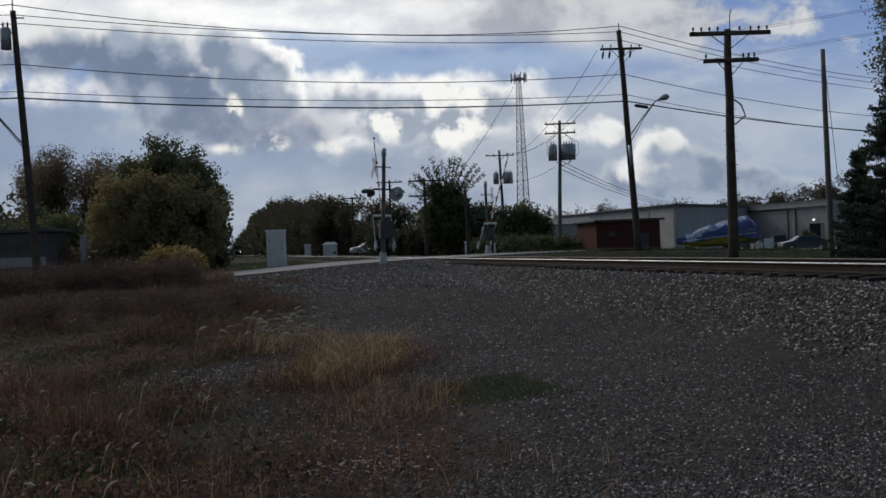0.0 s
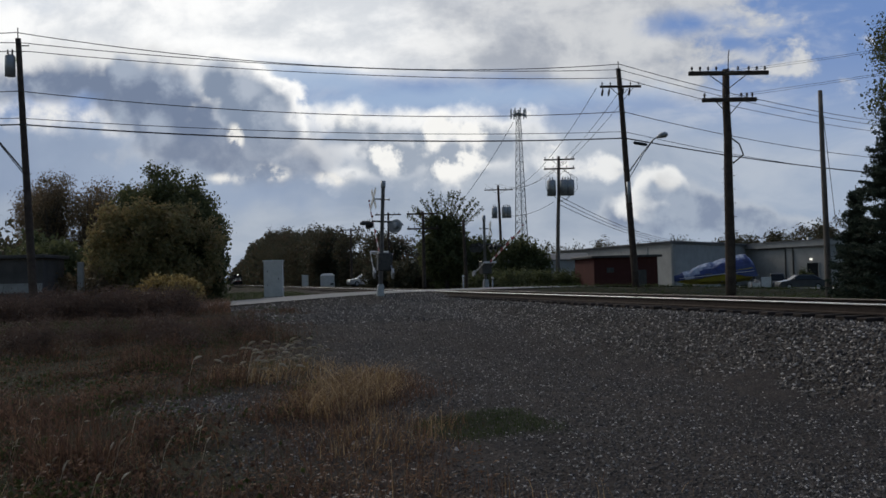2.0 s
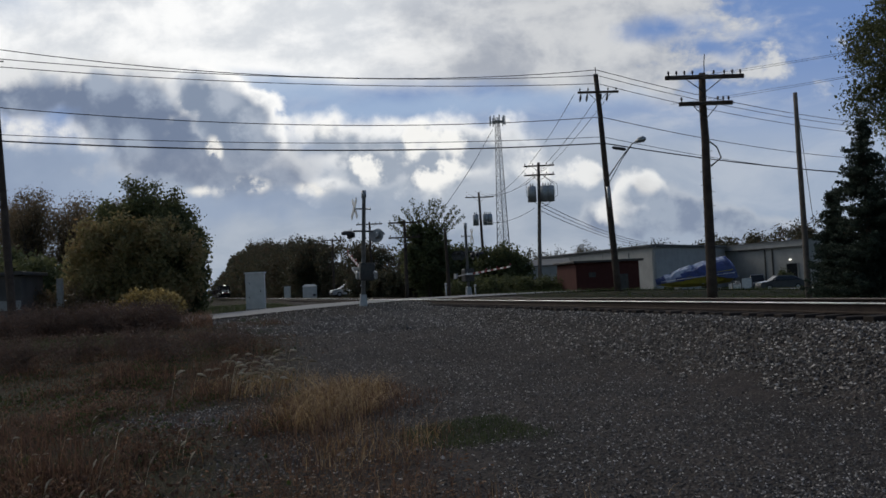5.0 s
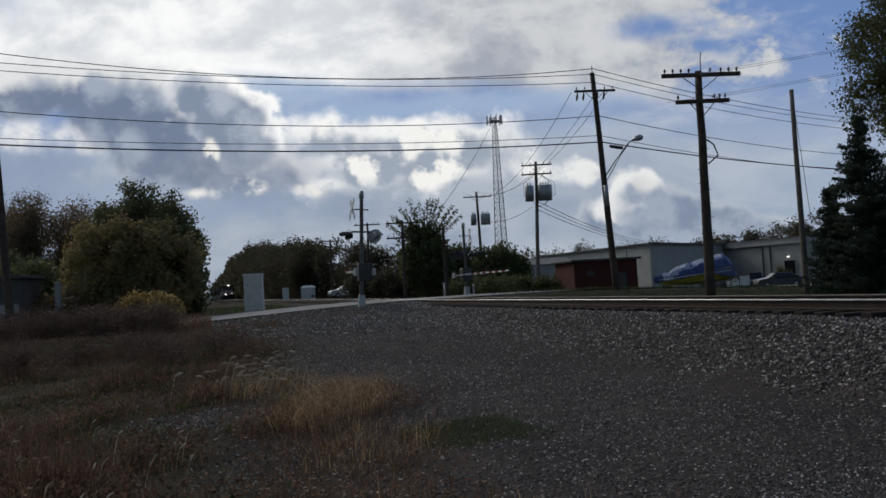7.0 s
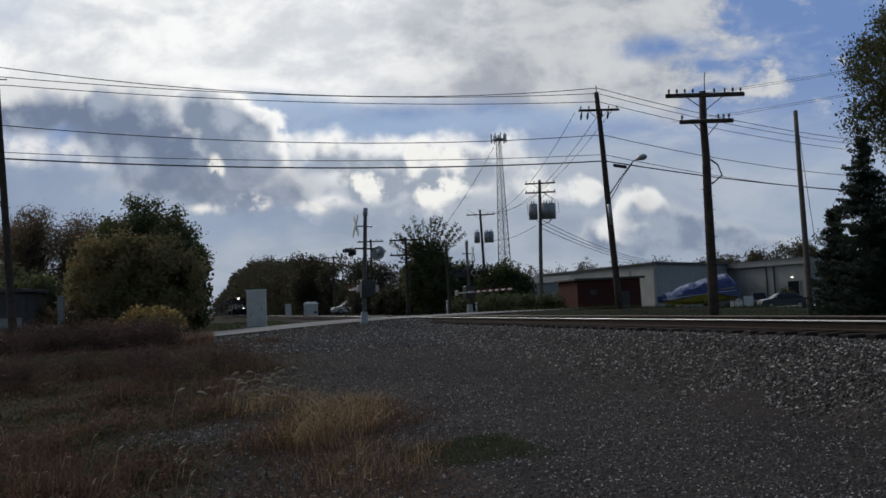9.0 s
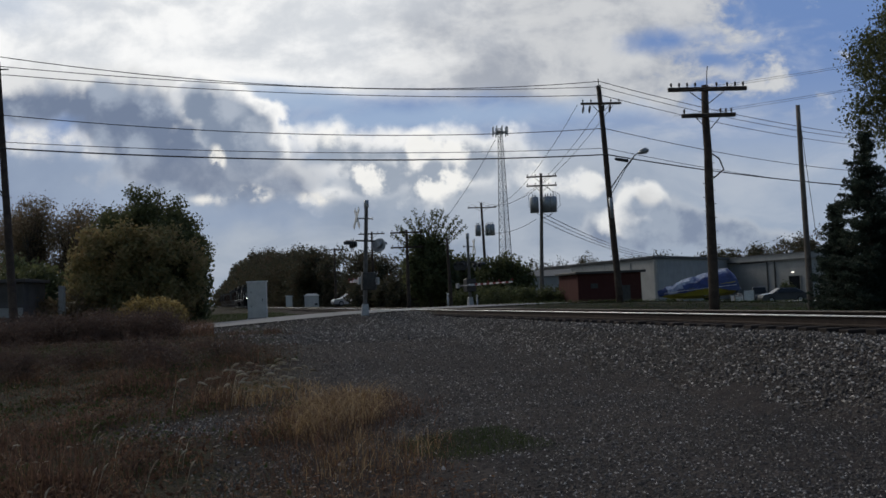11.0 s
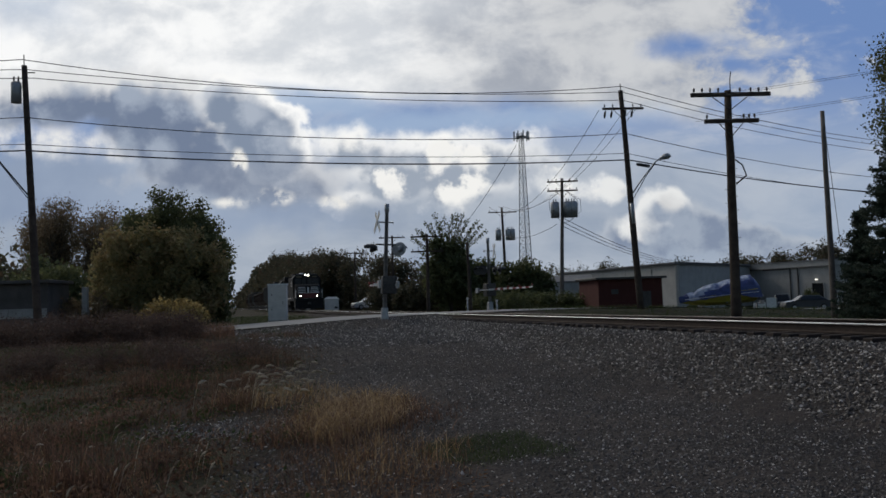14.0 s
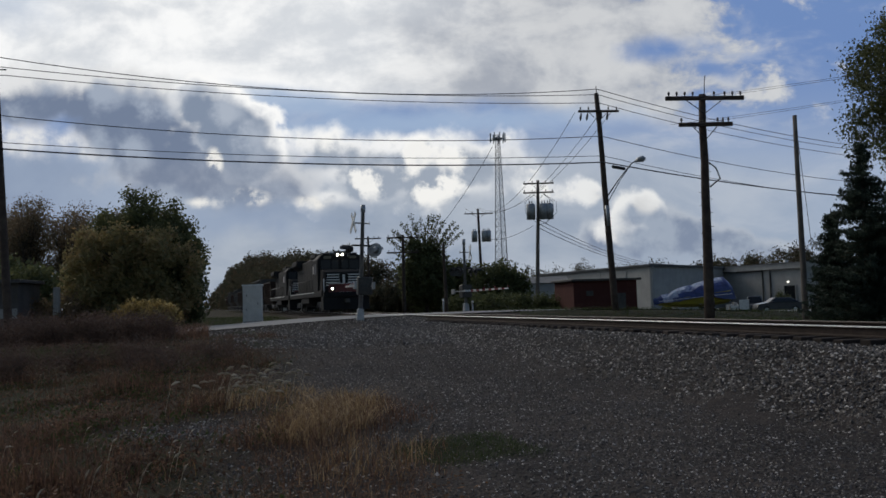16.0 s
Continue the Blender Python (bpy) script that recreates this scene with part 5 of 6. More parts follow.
# the large round tree by the road, green at the crown and yellowing below
tree("tall dark green round-crowned tree by the road", -16.4, 52.5, 8.6, [(-0.2, 0, 6.0, 2.2, 2.0, 2.2), (-1.9, 0, 5.6, 1.5, 1.6, 1.6), (-1.5, 0, 4.8, 2.1, 2, 2.0), (1.0, 0, 4.4, 2.0, 2, 2.2), (1.8, 0, 3.0, 1.3, 1.5, 2.3)], LEAF_GREEN, 40000, 0.10, 0.28, 0.28, groups=260)
tree("wide yellow-green tree with turning leaves by the road", -16.6, 49.3, 6.2, [(-1.2, 0, 3.4, 2.6, 1.8, 2.5), (1.5, 0, 3.2, 2.5, 1.8, 2.6), (0, 0, 1.6, 3.9, 1.8, 1.7)], LEAF_TURN, 34000, 0.105, 0.2, 0.26, groups=260)
tree("dark green tree drooping towards the track", -14.1, 51, 5.6, [(0, 0, 3.1, 1.0, 1.2, 2.3), (0.1, 0, 1.5, 0.9, 1.2, 1.6)], LEAF_GREEN, 6500, 0.15, 0.16, 0.28, groups=110)
tree("low bush of yellow autumn leaves", -13.6, 42.5, 1.6, [(0, 0, 0.92, 1.35, 1.1, 0.52), (-0.7, 0, 0.7, 1.0, 0.9, 0.42), (0.8, 0, 0.75, 0.95, 0.9, 0.42)], LEAF_YELLOW, 5200, 0.09, 0.05, 0.16, name="bush", groups=90)
for k in range(14):
    x, y = (-44 + 2.3 * k + random.uniform(-0.8, 0.8) if k < 9 else -40.5 + 1.9 * (k - 9)), 82 + random.uniform(-4, 8)
    hh = random.uniform(10.4, 12.2)
    tree("thin half-bare tree with rusty autumn leaves", x, y, hh, [(0, 0, hh * 0.74, 1.9, 1.9, hh * 0.25), (random.uniform(-0.9, 0.9), 0, hh * 0.48, 1.3, 1.3, hh * 0.22)], LEAF_RUST, 5200, 0.095, 0.17, 0.40, groups=80, shell=0.2)
for x, y, hh in ((-26.5, 58, 4.2), (-23.5, 62, 4.8), (-30, 64, 5.0), (-34, 60, 4.0)):
    tree("dark green leafy tree in undergrowth", x, y, hh, [(0, 0, hh * 0.5, 2.4, 1.8, hh * 0.48)], LEAF_GREEN, 4200, 0.18, 0.15, 0.34, groups=80)
for x, y in ((-21.5, 47.5), (-19.6, 47.5)):
    tree("low rusty brown bush among weeds", x, y, 1.6, [(0, 0, 0.9, 1.4, 1.0, 0.9)], LEAF_RUST, 2000, 0.09, 0.05, 0.2, name="bush", groups=40)

# beyond the crossing
t = tree("young dark tree with a spiky open top", 0.0, 85, 9.4, [(0, 0, 3.4, 2.5, 2.2, 3.3), (-0.9, 0, 5.4, 1.7, 1.5, 2.0), (0.9, 0, 5.2, 1.6, 1.5, 1.9)], LEAF_GREEN, 13000, 0.17, 0.2, 0.32, groups=200)
tips = []
for k in range(17):
    a = -1.15 + 2.3 * k / 16
    root = Vector((0.8 * a, random.uniform(-0.5, 0.5), 5.6))
    tip = root + Vector((2.3 * a, random.uniform(-0.8, 0.8), 4.1 * math.cos(a * 0.8) * random.uniform(0.7, 1.05)))
    part("upper_branch", tube(B(), [root, root.lerp(tip, 0.5) + Vector((-0.12 * a, 0, 0.1)), tip], [0.05, 0.03, 0.012], 5), BARK, t)
    tips += [root.lerp(tip, f) for f in np.linspace(0.2, 1.0, 9)]
v, f = leaf_cloud(np.array(tips), 2600, 0.12, 0.11)
mesh_np("upper_leaves", v, f, LEAF_GREEN, t)
tree("round dark green bush tree below the radio mast", 6.7, 82, 5.4, [(0, 0, 2.9, 2.5, 2.0, 2.4), (1.1, 0, 2.2, 2.0, 1.7, 2.0)], LEAF_GREEN, 9000, 0.16, 0.18, 0.28, groups=150)
tree("dark tree behind the crossing", 3.4, 88, 5.6, [(0, 0, 3.0, 1.9, 1.7, 2.5)], LEAF_GREEN, 5000, 0.18, 0.18, 0.32, groups=80)
for k in range(11):
    x, y = 2.5 + 0.85 * k, 68 + random.uniform(-2, 3)
    tree("low green bush beside the road", x, y, 1.6, [(0, 0, 0.8, 1.2, 1.0, random.uniform(0.7, 1.2))], LEAF_GREEN, 1500, 0.10, 0.05, 0.2, name="bush", groups=36)
for k in range(7):
    x, y = -7.5 + 1.5 * k, 92 + random.uniform(-3, 5)
    tree("brownish autumn bush beside the road", x, y, 3.2, [(0, 0, 1.6, 1.6, 1.2, random.uniform(1.2, 2.0))], LEAF_FAR, 2200, 0.14, 0.08, 0.28, name="bush", groups=46)
for x, y, hh in ((20.4, 118, 2.4), (45.2, 112, 2.6), (30.7, 110, 2.0), (31.0, 112.5, 2.6)):
    tree("dark green shrub standing against the building", x, y - 2, hh, [(0, 0, hh * 0.5, 1.0, 0.8, hh * 0.5)], LEAF_GREEN, 1200, 0.13, 0.06, 0.2, name="bush", groups=30, z=-0.9)


def far_woods(name, label, line, n, size, mat, hmin, hmax, depth=14):
    """A strip of wood along a line of (x, y, height)."""
    cl = []
    line = [Vector(p) for p in line]
    for p, q in zip(line, line[1:]):
        steps = max(2, int((q - p).length / 1.7))
        for k in range(steps):
            c = p.lerp(q, (k + random.random()) / steps)
            hh = (c.z + 1.0) * 1.18 * random.uniform(hmin, hmax)
            x, y, r = c.x + random.uniform(-2, 2), c.y + random.uniform(-1, depth), random.uniform(2.2, 3.8)
            cl.append(clusters([(x, y, hh * 0.60, r, r, hh * 0.40), (x, y, hh * 0.3, r * 0.9, r, hh * 0.3)], 26, 0.4))
    v, f = leaf_cloud(np.concatenate(cl), n, 0.6, size)
    ob = mesh_np(name, v, f, mat)
    tagged(ob, label, "woods", kind="stuff")


far_woods("far_woods", "dark autumn woods lining the railway", [(-53.8, 264.6, 14.6), (-30.6, 178.6, 10.2), (-19, 146, 8.6), (-10, 138, 7.0), (-1, 145, 5.6), (14, 155, 4.7)], 210000, 0.21, LEAF_FAR, 0.90, 1.0)
far_woods("far_woods", "dark woods far down the line", [(-173, 706, 9.6), (-102, 455, 16.4), (-53.8, 264.6, 14.6)], 42000, 0.8, LEAF_FAR, 0.92, 1.0)
far_woods("far_woods", "dark woods left of the line", [(-190, 330, 14), (-150, 300, 15.0), (-120, 260, 14), (-95, 160, 11), (-60, 110, 9)], 26000, 0.55, LEAF_FAR, 0.75, 1.0)
far_woods("far_woods", "treetops behind the industrial building", [(30, 185, 4.4), (52, 185, 6.6), (64, 165, 7.6), (74, 150, 8.6), (95, 140, 10), (120, 130, 11)], 130000, 0.22, LEAF_FAR, 0.80, 1.0)
far_woods("far_woods", "distant low trees on the skyline", [(10, 260, 8), (24, 250, 9), (48, 240, 9.5), (66, 230, 9)], 34000, 0.25, LEAF_FAR, 0.45, 1.0)


def spruce(label, x, y, h, r, n=30):
    z = land(x, y)
    ob = thing("spruce_tree", label, "conifer", pose(x, y, z), "spruces")
    part("trunk", tube(B(), [(0, 0, -0.2), (0, 0, h * 0.5), (0, 0, h)], [0.16, 0.09, 0.015], 8), BARK, ob)
    bm, pts = B(), []
    for i in range(n):
        f = i / n
        zz, rr = h * (0.03 + 0.95 * f), r * (1 - f) ** 0.9
        for k in range(9 if f < 0.8 else 6):
            a = random.uniform(0, 6.28)
            L = rr * random.choice((random.uniform(0.55, 0.9), random.uniform(0.85, 1.2))) + 0.14
            d = Vector((math.cos(a), math.sin(a), 0))
            drop = random.uniform(0.04, 0.26) * (1 - 0.7 * f)
            root = Vector((0, 0, zz + random.uniform(-0.16, 0.16)))
            mid, tip = root + d * L * 0.6 - Vector((0, 0, drop * L)), root + d * L + Vector((0, 0, (0.10 - drop) * L))
            tube(bm, [root, mid, tip], [0.03, 0.018, 0.006], 4)
            for t in np.linspace(0.15, 1.0, max(5, int(L * 11))):
                p = root.lerp(mid, t / 0.6) if t < 0.6 else mid.lerp(tip, (t - 0.6) / 0.4)
                w = 0.26 * L * (1 - t) ** 0.8 + 0.03
                side = Vector((-d.y, d.x, 0))
                for s in (-1, -0.5, 0, 0.5, 1):
                    pts.append(p + side * s * w + Vector((0, 0, -0.10 * abs(s) * w + random.uniform(-0.07, 0.03))) + d * (-0.4 * abs(s) * w))
    tagged(part("branches", bm, BARK, ob), kind="stuff")
    v, f = leaf_cloud(np.array(pts), len(pts) * 4, 0.045, 0.048, 0.2)
    mesh_np("needles", v, f, NEEDLES, ob)


spruce("dense dark green spruce beyond the track", 17.15, 33.5, 7.35, 2.25)
spruce("dense dark spruce standing beside another", 19.5, 34.2, 7.0, 2.7)
spruce("small dark spruce at the edge of the group", 16.75, 35.4, 4.7, 1.25, 20)
tree("tall broad tree with thinning grey-green leaves", 23.7, 40, 15.5, [(0, 0, 11.5, 3.6, 3.0, 4.0), (-2.2, 0, 9.6, 1.7, 2.0, 2.2), (-2.0, 0, 12.5, 2.0, 2.0, 1.8), (1.5, 0, 8.0, 3.0, 3, 3)], LEAF_GREEN, 52000, 0.075, 0.28, 0.34, groups=300, shell=0.2)


# ---- weeds and grass ----
def blades(name, label, spots, mat, parent=None, lean=1.25, seg=4):
    """Grass blades: spots are rows x, y, height, width."""
    s = np.array(spots)
    n = len(s)
    z = np.array([surface(x, y) for x, y in s[:, :2]])
    a = rng.uniform(0, 2 * np.pi, n)
    d = np.stack([np.cos(a), np.sin(a)], 1)
    side = np.stack([-d[:, 1], d[:, 0]], 1)
    bend = rng.uniform(0.05, 1.0, n) ** 1.1 * lean * s[:, 2]
    rows = []
    for k in range(seg + 1):
        f = k / seg
        c = s[:, :2] + d * (bend * f ** 2)[:, None]
        w = (s[:, 3] * (1 - 0.85 * f) / 2)[:, None]
        zz = z - 0.02 + s[:, 2] * (f - 0.25 * lean * f ** 2)
        rows += [np.column_stack([c - side * w, zz]), np.column_stack([c + side * w, zz])]
    v = np.stack(rows, 1).reshape(-1, 3)
    m = 2 * (seg + 1)
    base = np.arange(n)[:, None] * m
    f = np.concatenate([base + np.array([2 * k, 2 * k + 1, 2 * k + 3, 2 * k + 2]) for k in range(seg)])
    ob = mesh_np(name, v, f, mat, parent)
    return tagged(ob, label, "grass", kind="stuff") if parent is None else ob


GRASS_TAN = leaf_material("dry_tan_grass", (0.06, 0.034, 0.017), (0.23, 0.14, 0.064), (0.46, 0.33, 0.18), each=1.0, big_share=0.3)
GRASS_RUST = leaf_material("rusty_dry_weeds", (0.034, 0.021, 0.016), (0.100, 0.056, 0.038), (0.23, 0.135, 0.088), each=0.85, big_share=0.6)
GRASS_GREEN = leaf_material("green_weeds", (0.026, 0.042, 0.014), (0.046, 0.064, 0.020), (0.078, 0.085, 0.034))
SEED = leaf_material("pale_seed_heads", (0.26, 0.21, 0.15), (0.44, 0.38, 0.29), (0.62, 0.56, 0.46), each=0.9, big_share=0.3)


def field(n, x0, x1, y0, y1, test, hlo, hhi, wide):
    out = []
    while len(out) < n:
        y = y0 + (y1 - y0) * random.random()
        x = random.uniform(max(x0, -0.66 * y - 0.6), x1)
        k = test(x, y)
        if random.random() < k:
            h = random.uniform(hlo, hhi) * (0.5 + 0.5 * k)
            out.append((x, y, h, wide * random.uniform(0.6, 1.4)))
    return out


def seen(x, y):
    """Within the swing of the view."""
    return -0.66 * y - 0.6 < x < 0.6 * y


def weeds(x, y):
    """Tall weeds left of the gravel."""
    if not seen(x, y):
        return 0
    edge = weed_edge(x, y)
    if edge > 1.5:
        return 0
    k = smooth(0.3, -1.6, edge + 1.1 * noise.noise((x * 0.35, y * 0.35, 0.5)))
    if y < 14:
        k *= 1 - 0.9 * max(smooth(1.3, 0.6, math.hypot((x + 3.1) / 1.3, (y - 11.4) / 1.3)), smooth(1.3, 0.6, math.hypot((x + 1.6) / 0.9, (y - 8.0) / 1.3)))
    return k * (0.15 + 0.85 * smooth(-0.15, 0.35, noise.noise((x * 0.9, y * 0.9, 4))))


def patch(cx, cy, rx, ry):
    def test(x, y):
        r = math.hypot((x - cx) / rx, (y - cy) / ry) + 0.5 * noise.noise((x * 1.1, y * 1.1, 7))
        return smooth(1.05, 0.55, r)
    return test


blades("weed_stems", "rusty brown dry weeds covering rough ground", field(42000, -20, 2, 4.6, 33, lambda x, y: weeds(x, y) * (0.12 + 0.88 * smooth(-0.22, 0.2, noise.noise((x * 0.45, y * 0.3, 11)))), 0.06, 0.46, 0.009), GRASS_RUST, lean=1.6)
blades("weed_stems", "green weeds and grass low on rough ground", field(30000, -20, 2, 4.6, 36, weeds, 0.05, 0.22, 0.012), GRASS_GREEN)
blades("dry_grass", "clump of tall dry tan grass", field(2600, -4, 0.6, 8.5, 17, patch(-1.45, 12.3, 1.0, 2.3), 0.10, 0.66, 0.010), GRASS_TAN, lean=1.7)
blades("dry_grass", "brown stems below tall tan grass", field(2600, -4, 0.6, 8.5, 17, patch(-1.35, 11.6, 1.5, 3.0), 0.06, 0.42, 0.012), GRASS_RUST)
blades("dry_grass", "clump of dry tan grass under foxtails", field(700, -6, -1, 11, 20, patch(-3.0, 14.8, 1.2, 1.6), 0.15, 0.55, 0.010), GRASS_TAN, lean=1.6)
blades("dry_grass", "scattered tan grass tufts at the gravel's edge", field(750, -2.5, 1.5, 5.4, 11, patch(-0.65, 9.0, 0.9, 1.9), 0.06, 0.40, 0.007), GRASS_TAN)
blades("dry_grass", "rusty grass tufts at the edge of gravel", field(1700, -3, 1.5, 5.2, 11, patch(-0.8, 8.4, 1.2, 2.4), 0.05, 0.32, 0.008), GRASS_RUST)
blades("dry_grass", "dry rusty stalks close by in gravel", field(2600, -4, 1.6, 4.6, 6.8, lambda x, y: smooth(0.75, -0.9, x - 0.1 * y + 0.8 * noise.noise((x * 1.4, y * 1.4, 3))) + 0.02, 0.05, 0.34, 0.006), GRASS_RUST)
blades("dry_grass", "tan stalks close by in gravel", field(520, -4, 1.8, 4.6, 6.4, lambda x, y: smooth(0.9, -0.6, x - 0.1 * y + 0.8 * noise.noise((x * 1.4, y * 1.4, 3))) + 0.03, 0.10, 0.42, 0.006), GRASS_TAN)
blades("dry_grass", "pale wisps of dead grass among weeds", field(520, -7, 0.5, 4.8, 12, weeds, 0.2, 0.6, 0.007), GRASS_TAN)
blades("weed_stems", "tall dark weeds before the road", field(7000, -24, -6.5, 31, 42, lambda x, y: 1.0 if -0.62 * y < x < -0.25 * y and noise.noise((x * 0.4, y * 0.4, 2)) > -0.3 else 0, 0.3, 0.75, 0.022), GRASS_RUST)
blades("weed_stems", "dark dead stalks standing in clumps", field(5200, -14, -0.5, 7, 26, lambda x, y: weeds(x, y) * smooth(0.05, 0.3, noise.noise((x * 0.7, y * 0.45, 21))), 0.35, 0.75, 0.010), GRASS_RUST, lean=0.7)
blades("green_verge", "strip of green grass before the thicket", field(5200, -18, -8.5, 24.5, 28.5, lambda x, y: smooth(-0.35, 0.1, noise.noise((x * 0.5, y * 0.5, 13))), 0.10, 0.34, 0.018), GRASS_GREEN)
blades("green_tufts", "short green grass tufts in gravel", field(5200, -1.5, 2.5, 6.5, 12, patch(0.3, 9.4, 1.0, 1.1), 0.03, 0.13, 0.008), GRASS_GREEN)
blades("far_grass", "dark rough grass beyond the road", field(9000, -30, 1, 48, 90, lambda x, y: 1.0 if x * ACROSS.x + y * ACROSS.y < 7.5 and seen(x, y) else 0, 0.12, 0.36, 0.04), GRASS_GREEN)


def ground_leaves(name, label, n, test, mat, size, high):
    """Small leaves of low plants, or fallen ones, close to the ground."""
    c = []
    while len(c) < n:
        y = 4.6 + 20 * random.random() ** 1.4
        x = random.uniform(-0.64 * y, 0.2 * y)
        if random.random() < test(x, y):
            c.append((x, y, surface(x, y) + 0.01 + high * random.random() ** 1.5))
    v, f = leaf_cloud(np.array(c), n, 0.0, size)
    z0 = v[:, 2].reshape(n, 4).mean(1)
    if high < 0.05:
        v[:, 2] = (np.repeat(z0, 4) + 0.35 * (v[:, 2] - np.repeat(z0, 4)))
    tagged(mesh_np(name, v, f, mat), label, "leaves", kind="stuff")


LITTER = leaf_material("fallen_leaves", (0.055, 0.030, 0.018), (0.11, 0.06, 0.032), (0.19, 0.10, 0.05), (0.34, 0.26, 0.18))
ground_leaves("low_plants", "low dark green plants among weeds", 26000, lambda x, y: weeds(x, y) * smooth(-0.1, 0.3, noise.noise((x * 0.6, y * 0.6, 9))), GRASS_GREEN, 0.027, 0.14)
ground_leaves("low_plants", "low withered rusty plants among weeds", 30000, weeds, GRASS_RUST, 0.022, 0.24)
ground_leaves("fallen_leaves", "brown and pale fallen leaves on gravel", 2600, lambda x, y: smooth(1.3, 0.4, math.hypot((x + 0.75) / 1.1, (y - 7.0) / 2.0)) + 0.03 * (weed_edge(x, y) < 1), LITTER, 0.026, 0.02)
blades("far_grass", "rough grass beyond the track", field(9000, 3, 30, 28, 70, lambda x, y: 1.0 if x * ACROSS.x + y * ACROSS.y > 15.5 and seen(x, y) else 0, 0.12, 0.4, 0.03), GRASS_GREEN)


def shrub_mass():
    """The dark rusty thicket between the weeds and the road."""
    for k in range(16):
        x, y = -19.5 + 0.66 * k + random.uniform(-0.3, 0.3), 29.5 + random.uniform(-2.0, 3.0) + 0.22 * k
        tree("dark rusty thicket shrub with small leaves", x, y, 1.5, [(0, 0, 0.45, 1.1, 1.0, random.uniform(0.38, 0.60))], LEAF_BROWN, 4200, 0.032, 0.03, 0.17, name="bush", groups=50)


def near_thicket():
    for k in range(9):
        x, y = -11.2 + 0.72 * k + random.uniform(-0.3, 0.3), 20.5 + random.uniform(-2.2, 2.6)
        tree("withered purple-brown shrub with thin stems", x, y, 0.9, [(0, 0, 0.30, 0.85, 0.8, random.uniform(0.26, 0.42))], LEAF_BROWN, 2600, 0.022, 0.018, 0.13, name="bush", groups=46)


LEAF_BROWN = leaf_material("dull_brown_leaves", (0.055, 0.041, 0.037), (0.088, 0.060, 0.050), (0.13, 0.08, 0.06))
shrub_mass()
near_thicket()


def seed_heads(name, label, spots, r, long, nod):
    """Foxtail heads: bent spindles on stalks."""
    bm = B()
    for x, y, h in spots:
        z, a = surface(x, y), random.uniform(-0.6, 0.9)
        lean = Vector((math.cos(a), math.sin(a), 0)) * h * 0.22
        p0, p1 = Vector((x, y, z)), Vector((x, y, z + h)) + lean
        tube(bm, [p0, p0.lerp(p1, 0.55) - lean * 0.15, p1], 0.0025, 3, False)
        rise = random.uniform(*nod)
        tip = p1 + lean.normalized() * long * math.sqrt(max(0.1, 1 - rise * rise)) + Vector((0, 0, rise * long))
        mid = p1.lerp(tip, 0.5) + Vector((0, 0, long * 0.10))
        tube(bm, [p1, p1.lerp(mid, 0.6), mid, tip], [r * 0.5, r, r, r * 0.3], 5)
    solid(name, bm, SEED, label, "grass", kind="stuff")


heads = []
while len(heads) < 46:
    x, y = random.gauss(-3.0, 0.5), random.gauss(14.6, 0.9)
    heads.append((x, y, random.uniform(0.28, 0.60)))
seed_heads("foxtail_heads", "pale fluffy foxtail seed heads above dry grass", heads, 0.019, 0.14, (-0.35, 0.35))
heads = []
while len(heads) < 55:
    y = random.uniform(4.8, 11)
    x = random.uniform(-0.62 * y, 0.1 * y)
    if weeds(x, y) > 0.12:
        heads.append((x, y, random.uniform(0.10, 0.34)))
seed_heads("foxtail_heads", "pale thin foxtail seed heads among weeds", heads, 0.008, 0.075, (-0.2, 0.95))

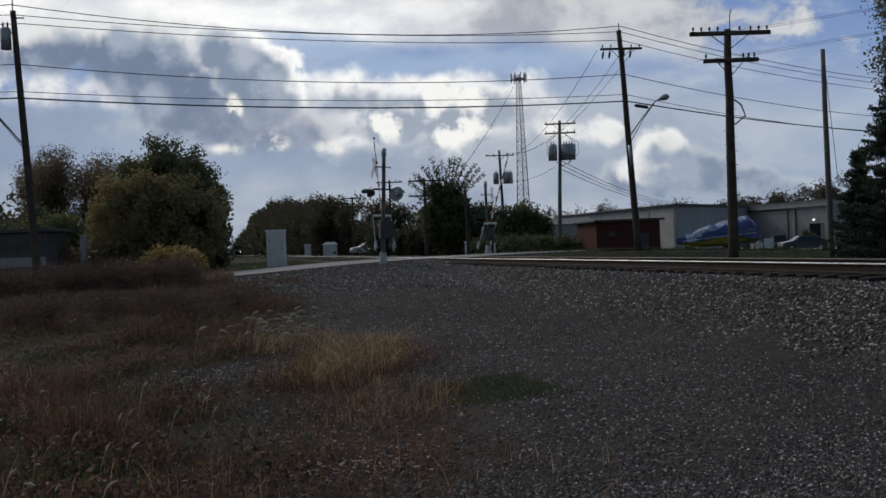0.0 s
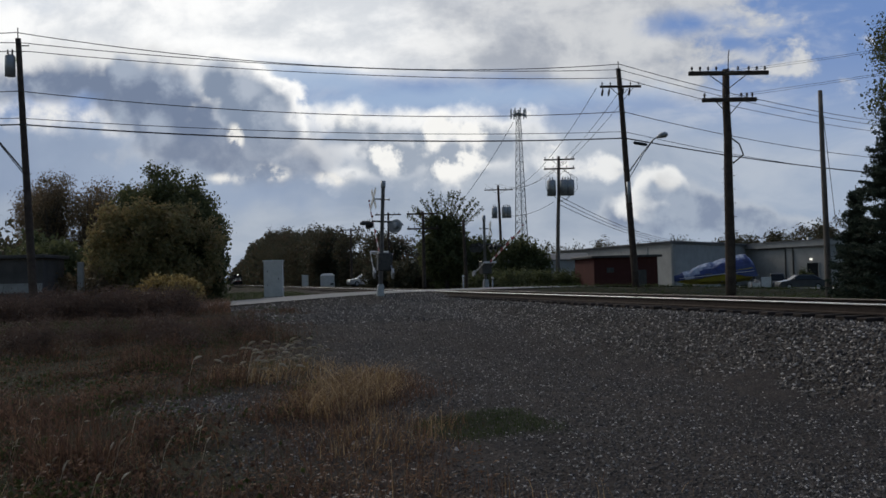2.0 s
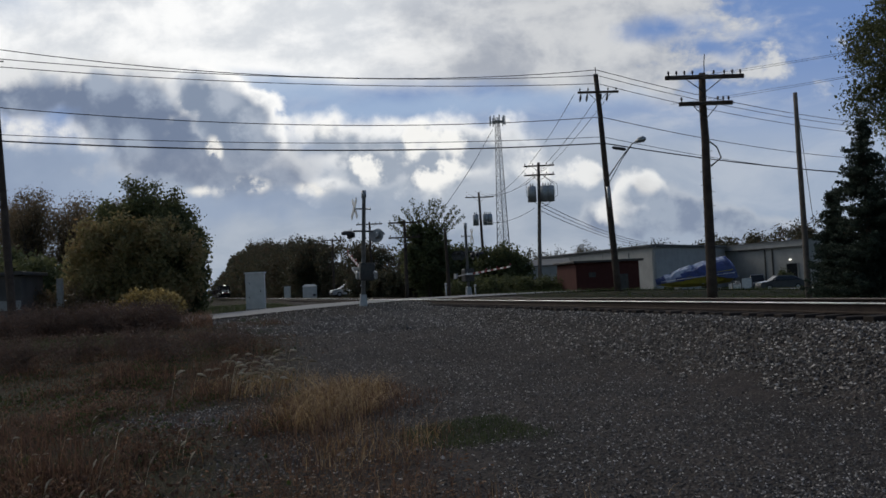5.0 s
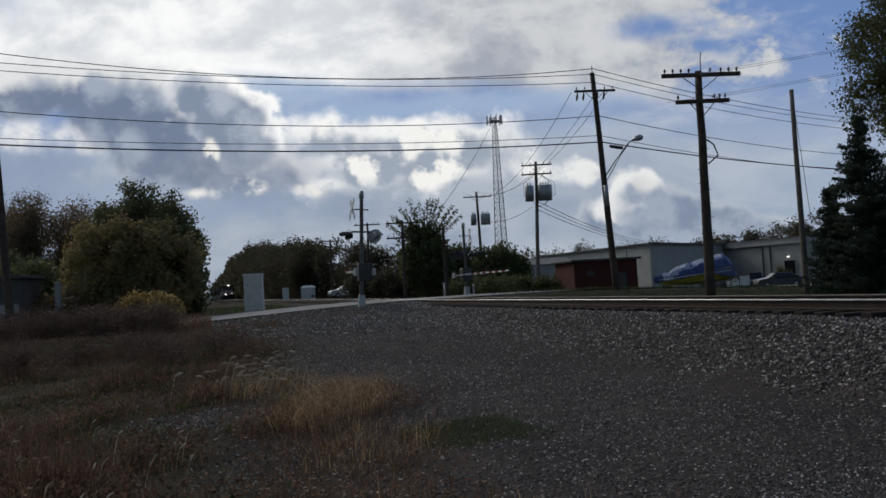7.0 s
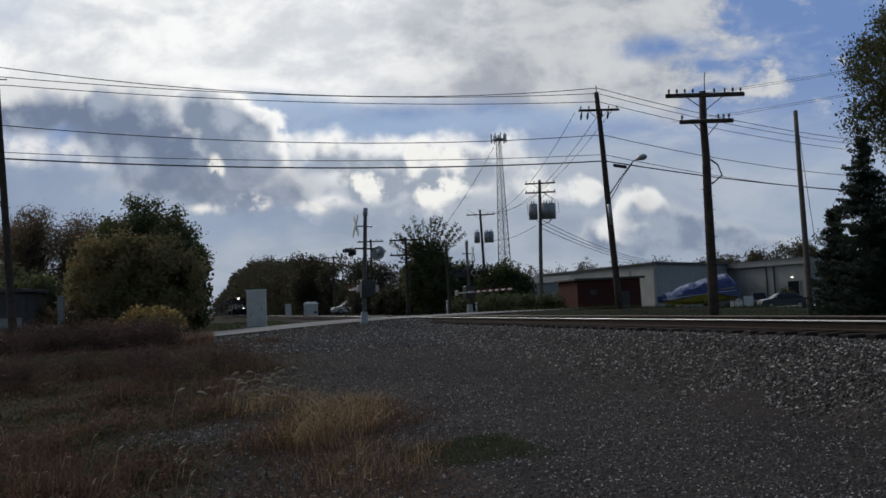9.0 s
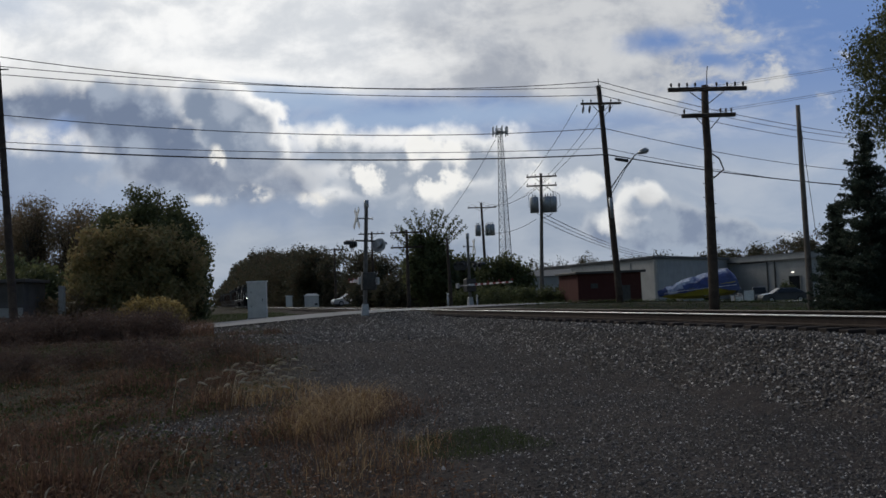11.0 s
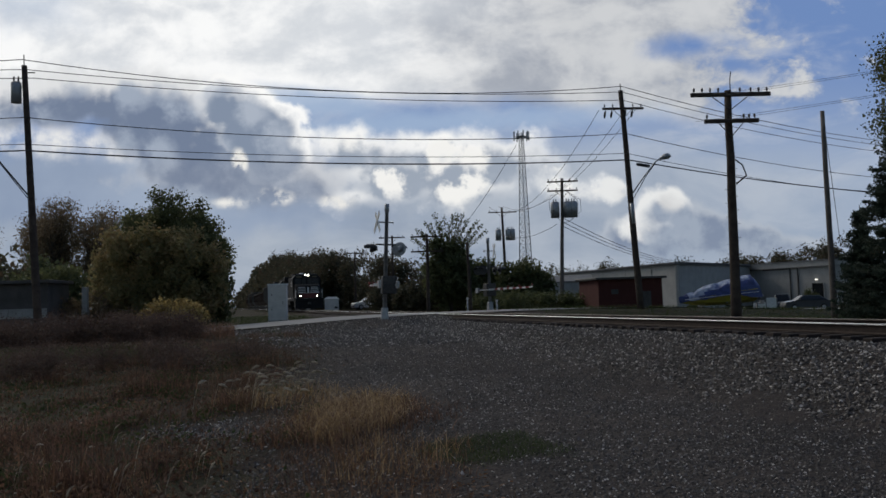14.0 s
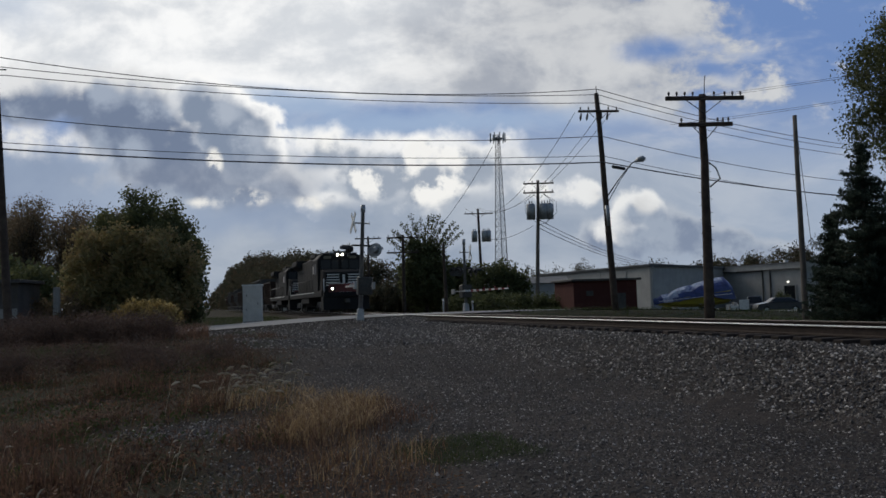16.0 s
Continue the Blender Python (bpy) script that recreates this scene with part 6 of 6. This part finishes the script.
PALE_LITTER = leaf_material("pale_dry_leaves", (0.30, 0.26, 0.22), (0.45, 0.40, 0.35), (0.58, 0.54, 0.49), (0.42, 0.20, 0.10), each=1.0, big_share=0.1)
ground_leaves("fallen_leaves", "pale curled leaves lying on gravel", 420, lambda x, y: smooth(1.2, 0.2, math.hypot((x + 0.75) / 0.6, (y - 6.35) / 0.35)) + 0.25 * smooth(1.2, 0.3, math.hypot((x + 0.6) / 1.0, (y - 7.6) / 1.4)) + 0.012 * (weed_edge(x, y) < 0.6), PALE_LITTER, 0.024, 0.025)


# ---- small things ----
ob = thing("concrete_post", "pale weathered concrete post among bushes", "post", pose(-19.8, 47.0, land(-19.8, 47.0)))
part("shaft", box(B(), 0, 0, -0.2, 0.32, 0.32, 2.6, taper=0.85), CONCRETE, ob, bevel=0.02)
for x, y, h in ((1.1, 58.4, 1.3), (3.0, 57.2, 1.1)):
    ob = thing("marker_post", "short pale marker post beside the crossing", "post", pose(x, y, land(x, y)), "marker posts")
    part("shaft", tube(B(), [(0, 0, -0.1), (0, 0, h)], 0.05, 8), GALV, ob)
    part("cap", tube(B(), [(0, 0, h), (0, 0, h + 0.14)], 0.07, 8), WHITE, ob)


# how far the two gate arms are raised, in degrees, as they come down
NEAR_GATE = ((0, 55), (0.7, 49), (1.4, 41), (2.1, 33), (2.8, 25), (3.5, 19), (4.2, 15), (4.7, 12.5), (5.6, 7), (6.6, 2), (7.5, 0.5), (16, 0.5))
FAR_GATE = ((0, 54), (0.7, 44), (1.4, 31), (2.1, 22), (2.8, 14), (3.5, 8), (4.2, 5.5), (4.7, 4), (5.6, 2), (6.6, 0.8), (7.5, 0.5), (16, 0.5))


def motions():
    for ob, back in train:
        walk(ob, [(t, on_track(v + back, z=RAIL_Z)) for t, v in ((0, 446), (2, 399.5), (4, 352.5), (6, 305.5), (8, 258), (10, 209), (12, 157.5), (13, 132), (14, 109.5), (15, 87), (16, 64.6))])
    for arm, pivot, near in gates:
        falls = NEAR_GATE if near else FAR_GATE
        walk(arm, [(t, pose(0, 0, pivot, e, 0, 0)) for t, e in falls])


motions()
